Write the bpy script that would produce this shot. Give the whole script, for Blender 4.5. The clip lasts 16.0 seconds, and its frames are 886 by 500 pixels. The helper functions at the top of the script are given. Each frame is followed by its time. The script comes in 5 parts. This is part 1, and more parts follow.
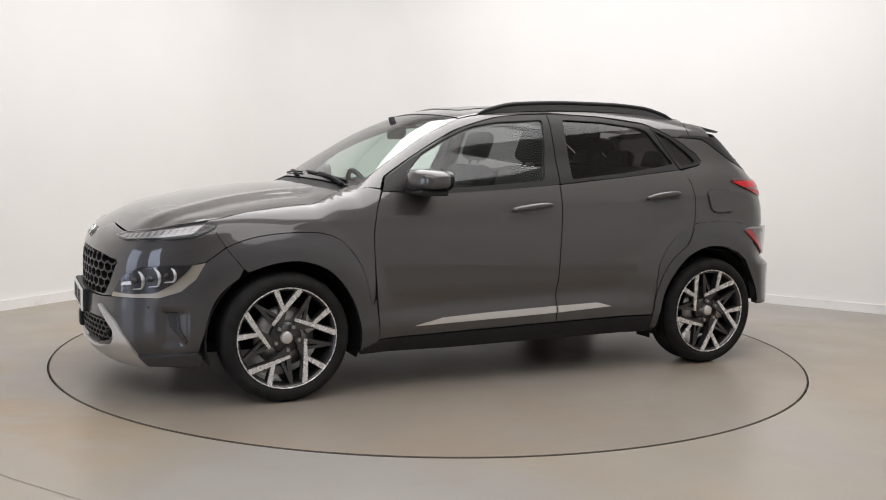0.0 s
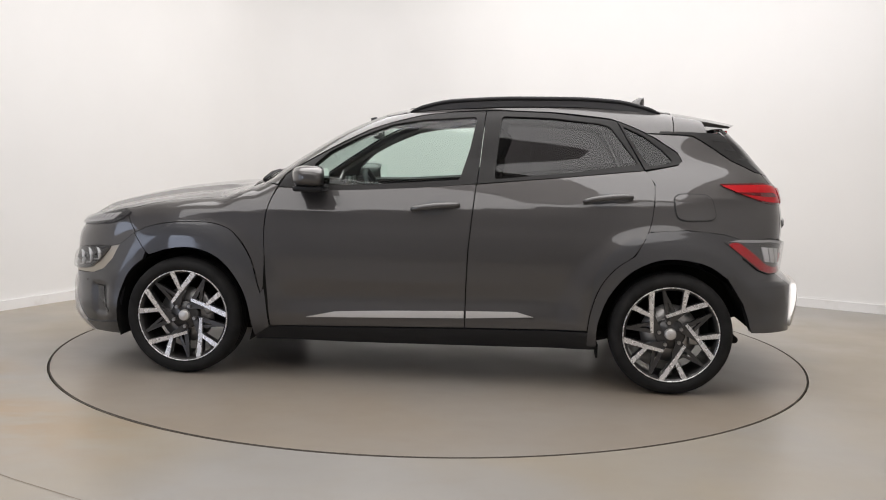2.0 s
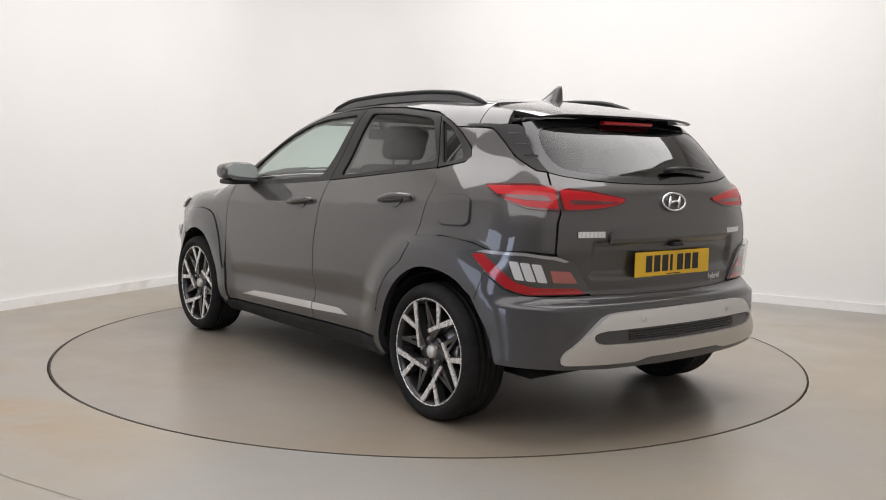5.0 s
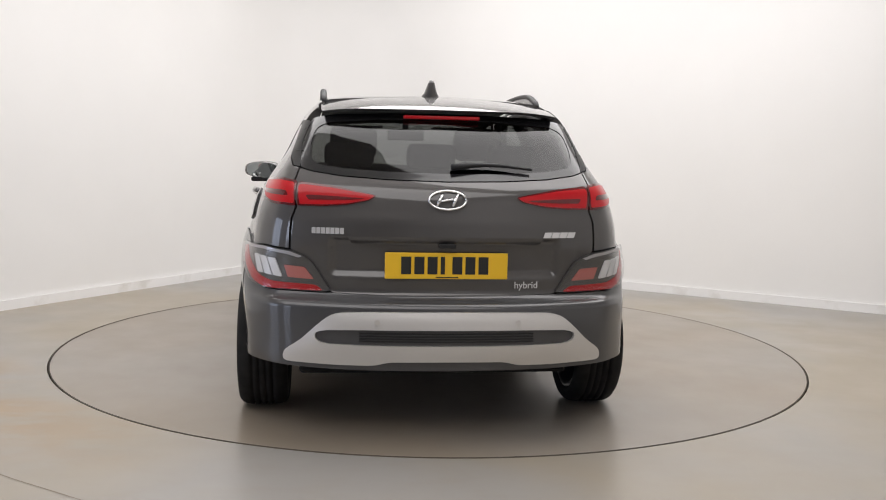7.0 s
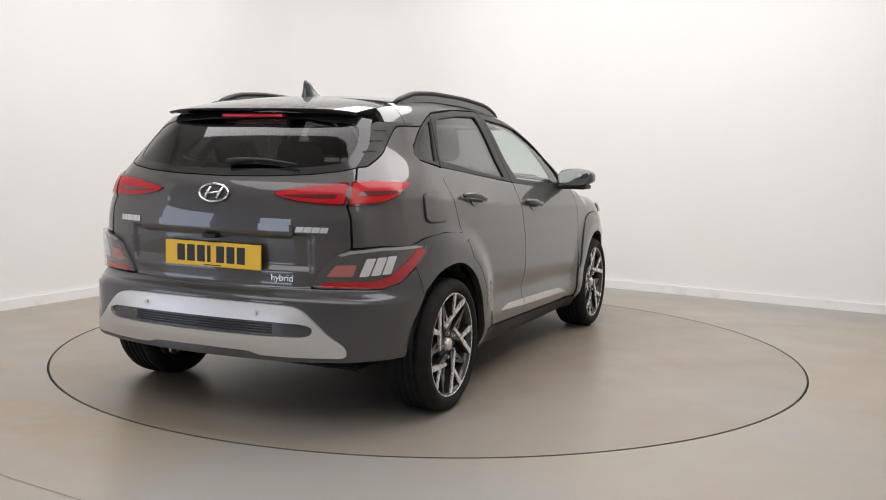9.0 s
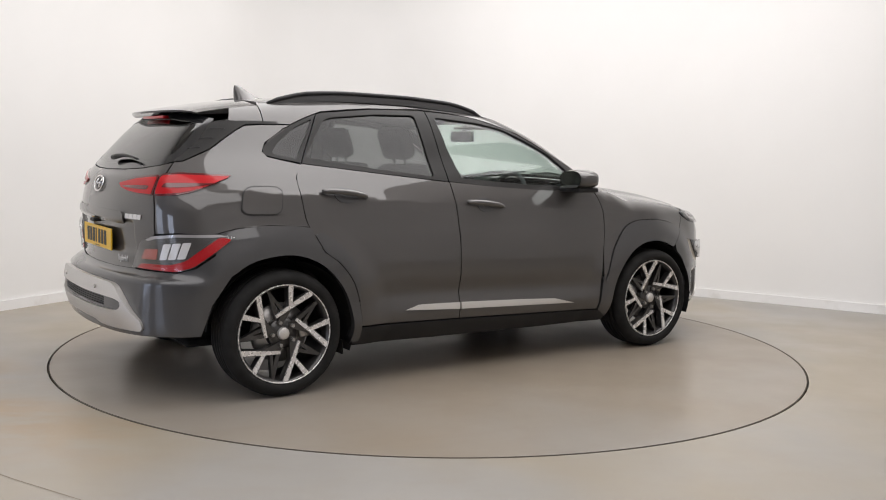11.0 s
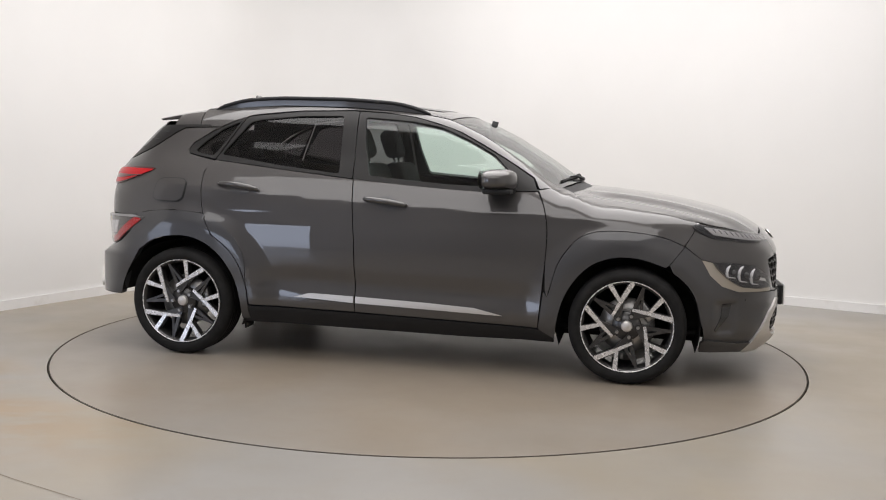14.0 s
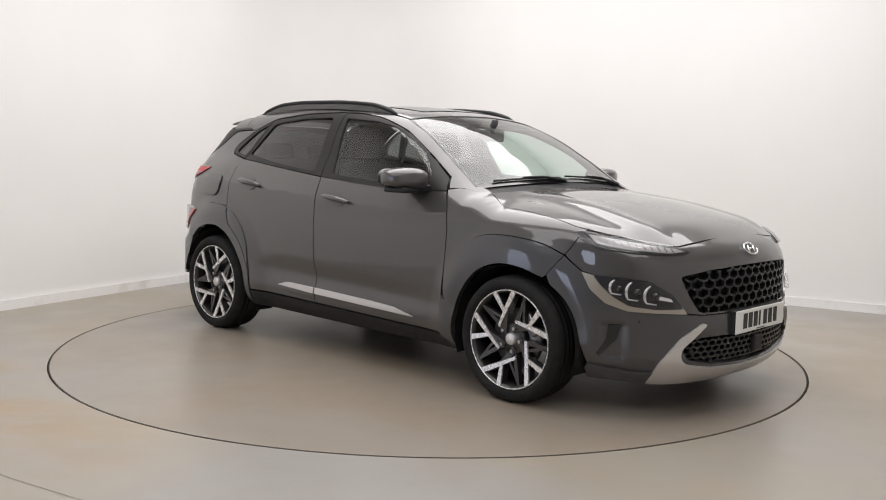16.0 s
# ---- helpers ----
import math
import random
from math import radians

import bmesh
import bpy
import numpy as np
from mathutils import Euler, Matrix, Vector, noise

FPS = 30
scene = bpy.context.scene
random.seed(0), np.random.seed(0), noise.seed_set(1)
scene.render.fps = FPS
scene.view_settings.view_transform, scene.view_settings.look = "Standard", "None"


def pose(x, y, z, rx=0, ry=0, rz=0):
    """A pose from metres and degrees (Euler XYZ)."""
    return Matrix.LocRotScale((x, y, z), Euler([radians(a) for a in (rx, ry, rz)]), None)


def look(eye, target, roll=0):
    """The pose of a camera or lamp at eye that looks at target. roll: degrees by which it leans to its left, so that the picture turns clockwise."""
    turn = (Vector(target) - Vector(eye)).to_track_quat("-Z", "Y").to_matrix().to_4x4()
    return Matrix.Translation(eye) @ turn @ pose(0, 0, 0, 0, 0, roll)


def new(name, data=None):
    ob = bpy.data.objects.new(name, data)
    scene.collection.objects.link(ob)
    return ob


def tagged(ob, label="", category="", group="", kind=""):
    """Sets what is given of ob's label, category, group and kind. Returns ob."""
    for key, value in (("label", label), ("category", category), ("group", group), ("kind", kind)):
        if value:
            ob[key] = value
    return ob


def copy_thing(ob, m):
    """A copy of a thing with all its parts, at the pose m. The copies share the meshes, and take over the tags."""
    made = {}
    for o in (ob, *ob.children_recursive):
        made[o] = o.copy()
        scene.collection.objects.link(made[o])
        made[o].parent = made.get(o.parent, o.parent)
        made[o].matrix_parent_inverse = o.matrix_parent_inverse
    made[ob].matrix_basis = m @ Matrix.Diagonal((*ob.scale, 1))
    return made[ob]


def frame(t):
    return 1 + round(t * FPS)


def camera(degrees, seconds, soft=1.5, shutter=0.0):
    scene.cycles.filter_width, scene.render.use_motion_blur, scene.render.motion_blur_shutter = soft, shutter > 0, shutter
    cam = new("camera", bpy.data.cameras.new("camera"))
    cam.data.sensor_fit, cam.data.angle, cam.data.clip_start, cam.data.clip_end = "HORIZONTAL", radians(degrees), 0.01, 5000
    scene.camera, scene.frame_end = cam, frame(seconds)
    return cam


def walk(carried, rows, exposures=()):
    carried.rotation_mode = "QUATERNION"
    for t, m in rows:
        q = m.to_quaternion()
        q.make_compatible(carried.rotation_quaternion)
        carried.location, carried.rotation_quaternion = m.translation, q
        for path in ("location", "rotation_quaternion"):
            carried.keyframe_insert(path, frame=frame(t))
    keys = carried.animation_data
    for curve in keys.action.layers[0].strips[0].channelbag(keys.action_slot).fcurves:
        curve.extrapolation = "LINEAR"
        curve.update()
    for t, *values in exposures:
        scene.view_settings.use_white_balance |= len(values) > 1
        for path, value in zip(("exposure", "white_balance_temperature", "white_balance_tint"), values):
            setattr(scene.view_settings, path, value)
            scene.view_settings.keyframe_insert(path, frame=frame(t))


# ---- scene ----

# camera, held still
cam = camera(50.42, 16.0, soft=1.05)
EYE = look((0, -5.958, 1.226), (0.0565, -0.9846, 0.7116), 1.281)
walk(cam, [(0, EYE), (16.0, EYE)], exposures=[(0, 0.0), (16.0, 0.0)])

# turntable: how far it has turned, in degrees
SPEED, START = 15.546, 1.611
EASE = [(0, -0.35), (1.75, -0.1), (3.7, 0.3), (5.8, -0.25), (7.75, 0.15), (9.7, 0.6), (11.8, -0.4), (13.5, 0.1), (16, -0.35)]


def turned(t):
    return -180 - SPEED * (t - START) + float(np.interp(t, [a for a, b in EASE], [b for a, b in EASE]))


# ---- light ----
world = bpy.data.worlds.new("world")
world.use_nodes = True
world.node_tree.nodes["Background"].inputs["Color"].default_value = (0.72, 0.82, 1.0, 1)
world.node_tree.nodes["Background"].inputs["Strength"].default_value = 0.9
scene.world = world


def area_lamp(name, m, sx, sy, watts, colour):
    lamp = bpy.data.lights.new(name, "AREA")
    lamp.shape, lamp.size, lamp.size_y, lamp.energy, lamp.color = "RECTANGLE", sx, sy, watts, colour
    ob = new(name, lamp)
    ob.matrix_basis = m
    return ob


# room axes: along the left wall and along the right wall
U = Vector((0.480, 0.877, 0)).normalized()
V = Vector((0.8545, -0.5194, 0)).normalized()
CORNER = Vector((-1.177, 4.516, 0))


def room(u, v, z=0.0):
    """A place in the room: u metres from the corner along the left wall, v along the right wall."""
    return CORNER - U * u + V * v + Vector((0, 0, z))


CEILING = 3.7
# unseen ceiling light: bright field over the turntable, dimmer fill added nearer the doors
TURN = math.degrees(math.atan2(V.y, V.x))
for lamp_u, lamp_v, long, wide, watts, tint in ((3.0, 3.6, 5.4, 4.6, 256, (1.0, 0.975, 0.976)), (8.0, 4.6, 6.5, 3.4, 142, (1.0, 0.975, 0.976))):
    p = room(lamp_u, lamp_v, CEILING - 0.06)
    area_lamp("ceiling_lamp", pose(p.x, p.y, p.z, 0, 0, TURN), long, wide, watts, tint)
# daylight in the wide doorway of the left wall and in the one behind the camera
DOOR_U, DOOR_W, DOOR_H = 9.3, 2.6, 1.95
BACK_V, BACK_W, LENGTH = 1.5, 1.6, 12.6
p = room(DOOR_U, -0.12, DOOR_H / 2)
area_lamp("doorway_daylight", Matrix.Translation(p) @ (V.to_track_quat("-Z", "Y").to_matrix().to_4x4()), DOOR_W, DOOR_H, 36, (0.70, 0.78, 1.0))
p = room(LENGTH + 0.12, BACK_V, DOOR_H / 2)
area_lamp("doorway_daylight", Matrix.Translation(p) @ (U.to_track_quat("-Z", "Y").to_matrix().to_4x4()), BACK_W, DOOR_H, 33, (0.70, 0.78, 1.0))


# ---- materials ----
def material(name, colour, rough=0.5, metal=0.0, **more):
    m = bpy.data.materials.new(name)
    m.use_nodes = True
    b = m.node_tree.nodes["Principled BSDF"]
    b.inputs["Base Color"].default_value = (*colour, 1)
    b.inputs["Roughness"].default_value = rough
    b.inputs["Metallic"].default_value = metal
    for key, value in more.items():
        b.inputs[key.replace("_", " ")].default_value = value
    return m


def mottle(m, scale, low, high, detail=4, socket="Base Color", ramp=(0.35, 0.65), coords="Object"):
    """Noise between two values on one input."""
    t = m.node_tree
    b = t.nodes["Principled BSDF"]
    co, n, r = t.nodes.new("ShaderNodeTexCoord"), t.nodes.new("ShaderNodeTexNoise"), t.nodes.new("ShaderNodeValToRGB")
    n.inputs["Scale"].default_value, n.inputs["Detail"].default_value = scale, detail
    r.color_ramp.elements[0].position, r.color_ramp.elements[1].position = ramp
    for e, c in zip(r.color_ramp.elements, (low, high)):
        e.color = (*c, 1) if len(c) == 3 else (c[0], c[0], c[0], 1)
    t.links.new(co.outputs[coords], n.inputs["Vector"])
    t.links.new(n.outputs["Fac"], r.inputs["Fac"])
    t.links.new(r.outputs["Color"], b.inputs[socket])
    return r


def bumpy(m, scale, strength, distance=0.002, detail=3):
    t = m.node_tree
    co, n, bp = t.nodes.new("ShaderNodeTexCoord"), t.nodes.new("ShaderNodeTexNoise"), t.nodes.new("ShaderNodeBump")
    n.inputs["Scale"].default_value, n.inputs["Detail"].default_value = scale, detail
    bp.inputs["Strength"].default_value, bp.inputs["Distance"].default_value = strength, distance
    t.links.new(co.outputs["Object"], n.inputs["Vector"])
    t.links.new(n.outputs["Fac"], bp.inputs["Height"])
    t.links.new(bp.outputs["Normal"], t.nodes["Principled BSDF"].inputs["Normal"])
    return m


PAINT = material("grey_metallic_paint", (0.052, 0.048, 0.0465), 0.45, 0.5, Coat_Weight=1.0, Coat_Roughness=0.01, Coat_IOR=1.6)
mottle(PAINT, 900, (0.056, 0.052, 0.0505), (0.066, 0.0615, 0.0595), 2)
CLAD = material("grey_cladding_paint", (0.052, 0.051, 0.053), 0.45, 0.4, Coat_Weight=1.0, Coat_Roughness=0.06)
mottle(CLAD, 700, (0.049, 0.048, 0.050), (0.056, 0.055, 0.057), 2)
BLACK = bumpy(material("black_plastic", (0.018, 0.018, 0.019), 0.45), 900, 0.15, 0.0005)
GLOSS = material("gloss_black_trim", (0.012, 0.012, 0.013), 0.18, 0, Coat_Weight=0.4)
FRAME = bumpy(material("satin_black_frame", (0.020, 0.019, 0.0185), 0.40), 900, 0.1, 0.0004)
UNDER = material("underbody_black", (0.010, 0.010, 0.010), 0.8)
mottle(UNDER, 9, (0.007, 0.007, 0.007), (0.02, 0.019, 0.018))
SILVER = material("satin_silver_paint", (0.62, 0.60, 0.575), 0.40, 0.65)
mottle(SILVER, 500, (0.59, 0.57, 0.55), (0.65, 0.63, 0.605), 2)
CHROME = material("bright_chrome", (0.82, 0.82, 0.82), 0.12, 1.0)
ALLOY = material("machined_alloy", (0.72, 0.71, 0.70), 0.26, 0.6)
mottle(ALLOY, 40, (0.25,), (0.30,), 2, "Roughness")
RIM_DARK = material("dark_grey_rim_paint", (0.045, 0.043, 0.042), 0.38, 0.55, Coat_Weight=0.5)
TYRE = bumpy(material("tyre_rubber", (0.012, 0.0115, 0.0115), 0.8), 300, 0.3, 0.0006)
mottle(TYRE, 14, (0.010, 0.0097, 0.0095), (0.017, 0.0165, 0.016))
BRAKE = material("brake_disc_steel", (0.36, 0.35, 0.34), 0.38, 0.9)
RED = material("red_lamp_lens", (0.44, 0.005, 0.010), 0.3, 0, Coat_Weight=0.5, Coat_Roughness=0.03)
PINK = material("pale_red_indicator", (0.50, 0.16, 0.14), 0.25, 0.1)
RED_DEEP = material("dark_red_lamp_edge", (0.10, 0.004, 0.006), 0.15, 0, Coat_Weight=1.0)
LAMP_WHITE = material("lamp_reflector", (0.80, 0.80, 0.82), 0.25, 0.2)
LAMP_STRIP = material("daytime_lamp_strip", (0.42, 0.41, 0.42), 0.3, 0.4)
LAMP_RIB = material("daytime_lamp_rib", (0.36, 0.35, 0.36), 0.25, 0.4)
GRILLE_BLACK = bumpy(material("satin_black_grille", (0.014, 0.014, 0.015), 0.38), 900, 0.1, 0.0004)
LAMP_DARK = material("lamp_housing", (0.022, 0.022, 0.025), 0.3, 0.3)
LAMP_GREY = material("smoked_lamp_housing", (0.055, 0.053, 0.052), 0.3, 0.1, Coat_Weight=1.0)
SEAT = bumpy(material("dark_seat_cloth", (0.035, 0.034, 0.034), 0.85), 500, 0.3, 0.001)
DASH = bumpy(material("dashboard_plastic", (0.03, 0.03, 0.032), 0.6), 400, 0.2, 0.0005)
LINING = bumpy(material("roof_lining", (0.14, 0.135, 0.13), 0.9), 300, 0.2, 0.0008)
SCREEN = material("dark_screen", (0.01, 0.012, 0.014), 0.08)
YELLOW = material("yellow_plate", (0.78, 0.47, 0.02), 0.4)
WHITE_PLATE = material("white_plate", (0.82, 0.82, 0.80), 0.4)
INK = material("black_marking", (0.012, 0.012, 0.012), 0.5)
WORD = material("bright_lettering", (0.78, 0.78, 0.78), 0.25, 0.6)


for dull in (BLACK, FRAME, UNDER, TYRE, SEAT, DASH, RED):
    dull.node_tree.nodes["Principled BSDF"].inputs["Specular IOR Level"].default_value = 0.22


def glass(name, tint, rough=0.0, sheen=0.048):
    """Thin pane: a tinted see-through film with a mirror sheen by its Fresnel."""
    m = bpy.data.materials.new(name)
    m.use_nodes = True
    t = m.node_tree
    t.nodes.clear()
    out, mix, see, gl, lw, pw, sc = (t.nodes.new("ShaderNode" + n) for n in ("OutputMaterial", "MixShader", "BsdfTransparent", "BsdfGlossy", "LayerWeight", "Math", "MapRange"))
    see.inputs["Color"].default_value = (*tint, 1)
    gl.inputs["Roughness"].default_value = rough
    lw.inputs["Blend"].default_value = 0.5
    pw.operation = "POWER"
    pw.inputs[1].default_value = 3.0
    sc.inputs["To Min"].default_value, sc.inputs["To Max"].default_value = sheen, 0.9
    t.links.new(lw.outputs["Facing"], pw.inputs[0])
    t.links.new(pw.outputs[0], sc.inputs["Value"])
    t.links.new(sc.outputs["Result"], mix.inputs[0])
    t.links.new(see.outputs[0], mix.inputs[1])
    t.links.new(gl.outputs[0], mix.inputs[2])
    t.links.new(mix.outputs[0], out.inputs[0])
    return m


CLEAR = glass("clear_green_glass", (0.80, 0.90, 0.86))
PRIVACY = glass("dark_privacy_glass", (0.18, 0.175, 0.18), 0.0, 0.036)
LENS = glass("clear_lamp_lens", (0.95, 0.95, 0.95), 0.0, 0.045)
REAR_GLASS = glass("dark_rear_glass", (0.125, 0.12, 0.12), 0.0, 0.032)

WALL = material("white_wall_paint", (0.80, 0.79, 0.775), 0.65)
mottle(WALL, 1.3, (0.79, 0.78, 0.765), (0.81, 0.80, 0.785), 6)
bumpy(WALL, 60, 0.15, 0.002)
# greys of the unseen walls, chosen for how dark or pale the car reflects
GREY_WALL = material("grey_wall_paint", (0.26, 0.26, 0.265), 0.7)
mottle(GREY_WALL, 1.3, (0.25, 0.25, 0.255), (0.27, 0.27, 0.275), 6)
PALE_WALL = material("pale_grey_wall_paint", (0.62, 0.61, 0.60), 0.7)
mottle(PALE_WALL, 1.3, (0.60, 0.59, 0.58), (0.64, 0.63, 0.62), 6)
SKIRT = material("white_skirting_paint", (0.80, 0.79, 0.78), 0.4)
mottle(SKIRT, 5, (0.70, 0.68, 0.65), (0.82, 0.81, 0.80), 6, ramp=(0.28, 0.45))
FLOOR = material("grey_floor_paint", (0.40, 0.37, 0.34), 0.33)
DISC = material("turntable_floor_paint", (0.42, 0.385, 0.355), 0.34)


def floor_look(m, grey, warm, stain, patches=()):
    """Painted screed: broad warm stains, fine speckle, uneven gloss."""
    t = m.node_tree
    b = t.nodes["Principled BSDF"]
    co = t.nodes.new("ShaderNodeTexCoord")

    def noise_ramp(scale, detail, lo, hi, stretch=(1, 1, 1)):
        mp, n, r = t.nodes.new("ShaderNodeMapping"), t.nodes.new("ShaderNodeTexNoise"), t.nodes.new("ShaderNodeMapRange")
        mp.inputs["Scale"].default_value = stretch
        n.inputs["Scale"].default_value, n.inputs["Detail"].default_value = scale, detail
        r.inputs["From Min"].default_value, r.inputs["From Max"].default_value = lo, hi
        t.links.new(co.outputs["Object"], mp.inputs["Vector"])
        t.links.new(mp.outputs["Vector"], n.inputs["Vector"])
        t.links.new(n.outputs["Fac"], r.inputs["Value"])
        return r.outputs["Result"]

    def mix(fac, a, c, amount=1.0):
        x = t.nodes.new("ShaderNodeMix")
        x.data_type = "RGBA"
        k = t.nodes.new("ShaderNodeMath")
        k.operation = "MULTIPLY"
        k.inputs[1].default_value = amount
        t.links.new(fac, k.inputs[0])
        t.links.new(k.outputs[0], x.inputs["Factor"])
        for sock, val in (("A", a), ("B", c)):
            s = [i for i in x.inputs if i.name == sock and i.type == "RGBA"][0]
            if isinstance(val, tuple):
                s.default_value = (*val, 1)
            else:
                t.links.new(val, s)
        return [o for o in x.outputs if o.type == "RGBA"][0]

    c = mix(noise_ramp(0.5, 5, 0.40, 0.58), grey, warm, stain)
    c = mix(noise_ramp(3.5, 6, 0.50, 0.75, (1, 2.2, 1)), c, tuple(v * 0.9 for v in warm), 0.25)
    c = mix(noise_ramp(110, 2, 0.76, 0.82), c, tuple(v * 0.7 for v in grey), 0.15)
    for (px, py), (lx, ly), colour, amount in patches:
        mp, ln, inv, k = t.nodes.new("ShaderNodeMapping"), t.nodes.new("ShaderNodeVectorMath"), t.nodes.new("ShaderNodeMapRange"), t.nodes.new("ShaderNodeMath")
        mp.vector_type = "TEXTURE"
        mp.inputs["Location"].default_value, mp.inputs["Scale"].default_value = (px, py, 0), (lx, ly, 1)
        mp.inputs["Rotation"].default_value = (0, 0, radians(-32))
        ln.operation, k.operation = "LENGTH", "MULTIPLY"
        inv.inputs["From Min"].default_value, inv.inputs["From Max"].default_value = 1.0, 0.15
        t.links.new(co.outputs["Object"], mp.inputs["Vector"])
        t.links.new(mp.outputs["Vector"], ln.inputs[0])
        t.links.new(ln.outputs["Value"], inv.inputs["Value"])
        t.links.new(inv.outputs["Result"], k.inputs[0])
        t.links.new(noise_ramp(2.2, 6, 0.38, 0.58, (1, 1.8, 1)), k.inputs[1])
        c = mix(k.outputs[0], c, colour, amount)
    t.links.new(c, b.inputs["Base Color"])
    r = t.nodes.new("ShaderNodeMapRange")
    r.inputs["To Min"].default_value, r.inputs["To Max"].default_value = 0.28, 0.38
    t.links.new(noise_ramp(2.5, 6, 0.3, 0.7), r.inputs["Value"])
    t.links.new(r.outputs["Result"], b.inputs["Roughness"])


floor_look(FLOOR, (0.278, 0.264, 0.244), (0.290, 0.248, 0.186), 0.95,
           [((-2.05, -1.75), (1.3, 0.55), (0.29, 0.205, 0.115), 0.9), ((-2.6, -0.9), (0.9, 0.45), (0.29, 0.215, 0.13), 0.8),
            ((2.5, 1.2), (1.1, 0.30), (0.33, 0.31, 0.285), 0.7), ((2.75, 0.1), (0.9, 0.22), (0.34, 0.315, 0.285), 0.6)])
floor_look(DISC, (0.254, 0.230, 0.200), (0.246, 0.204, 0.156), 0.85)
bumpy(FLOOR, 8, 0.06, 0.004)
bumpy(DISC, 8, 0.05, 0.004)


# ---- building helpers ----
def finish(name, bm, mat, smooth=True):
    me = bpy.data.meshes.new(name)
    bm.to_mesh(me)
    bm.free()
    for mt in (mat if isinstance(mat, (list, tuple)) else [mat]):
        me.materials.append(mt)
    if smooth:
        me.polygons.foreach_set("use_smooth", [True] * len(me.polygons))
    return new(name, me)


def part(name, bm, mat, parent, label="", smooth=True):
    ob = finish(name, bm, mat, smooth)
    ob.parent = parent
    return tagged(ob, label) if label else ob


def box(bm, lo, hi, m=None, bevel=0.0):
    vs = [bm.verts.new((x, y, z)) for x in (lo[0], hi[0]) for y in (lo[1], hi[1]) for z in (lo[2], hi[2])]
    fs = [bm.faces.new([vs[i] for i in q]) for q in ((0, 1, 3, 2), (4, 6, 7, 5), (0, 4, 5, 1), (2, 3, 7, 6), (0, 2, 6, 4), (1, 5, 7, 3))]
    if bevel:
        es = list({e for f in fs for e in f.edges})
        vs = bmesh.ops.bevel(bm, geom=es, offset=bevel, segments=3, profile=0.5, affect="EDGES")["verts"]
    if m is not None:
        bmesh.ops.transform(bm, matrix=m, verts=list({v for v in vs if v.is_valid}))
    return bm


def sharp(ob, angle=35):
    """Smooth shading broken at real edges."""
    me = ob.data
    bm = bmesh.new()
    bm.from_mesh(me)
    for e in bm.edges:
        e.smooth = len(e.link_faces) == 2 and e.calc_face_angle(0) < radians(angle)
    bm.to_mesh(me)
    bm.free()
    return ob


def sweep(bm, path, radius, sides=8, flat=1.0, closed=False, cap=True):
    """A tube along points; radius may be a list; flat squeezes it in height."""
    n = len(path)
    rings = []
    for i, p in enumerate(path):
        a, b = path[(i - 1) % n if closed else max(i - 1, 0)], path[(i + 1) % n if closed else min(i + 1, n - 1)]
        d = (Vector(b) - Vector(a)).normalized()
        s = d.cross((0, 0, 1))
        s = s.normalized() if s.length > 1e-4 else Vector((1, 0, 0))
        u = s.cross(d)
        r = radius[i] if isinstance(radius, (list, tuple)) else radius
        rings.append([bm.verts.new(Vector(p) + s * r * math.cos(k * math.tau / sides) + u * r * flat * math.sin(k * math.tau / sides)) for k in range(sides)])
    for i in range(n if closed else n - 1):
        a, b = rings[i], rings[(i + 1) % n]
        for k in range(sides):
            bm.faces.new((a[k], a[(k + 1) % sides], b[(k + 1) % sides], b[k]))
    if cap and not closed:
        bm.faces.new(rings[0][::-1])
        bm.faces.new(rings[-1])
    return bm


def lathe(bm, profile, sides=64, closed=False):
    """Turns (radius, y) points about the y axis."""
    rings = [[bm.verts.new((r * math.cos(k * math.tau / sides), y, r * math.sin(k * math.tau / sides))) for k in range(sides)] for r, y in profile]
    pairs = list(zip(rings, rings[1:])) + ([(rings[-1], rings[0])] if closed else [])
    for a, b in pairs:
        for k in range(sides):
            bm.faces.new((a[k], b[k], b[(k + 1) % sides], a[(k + 1) % sides]))
    return bm


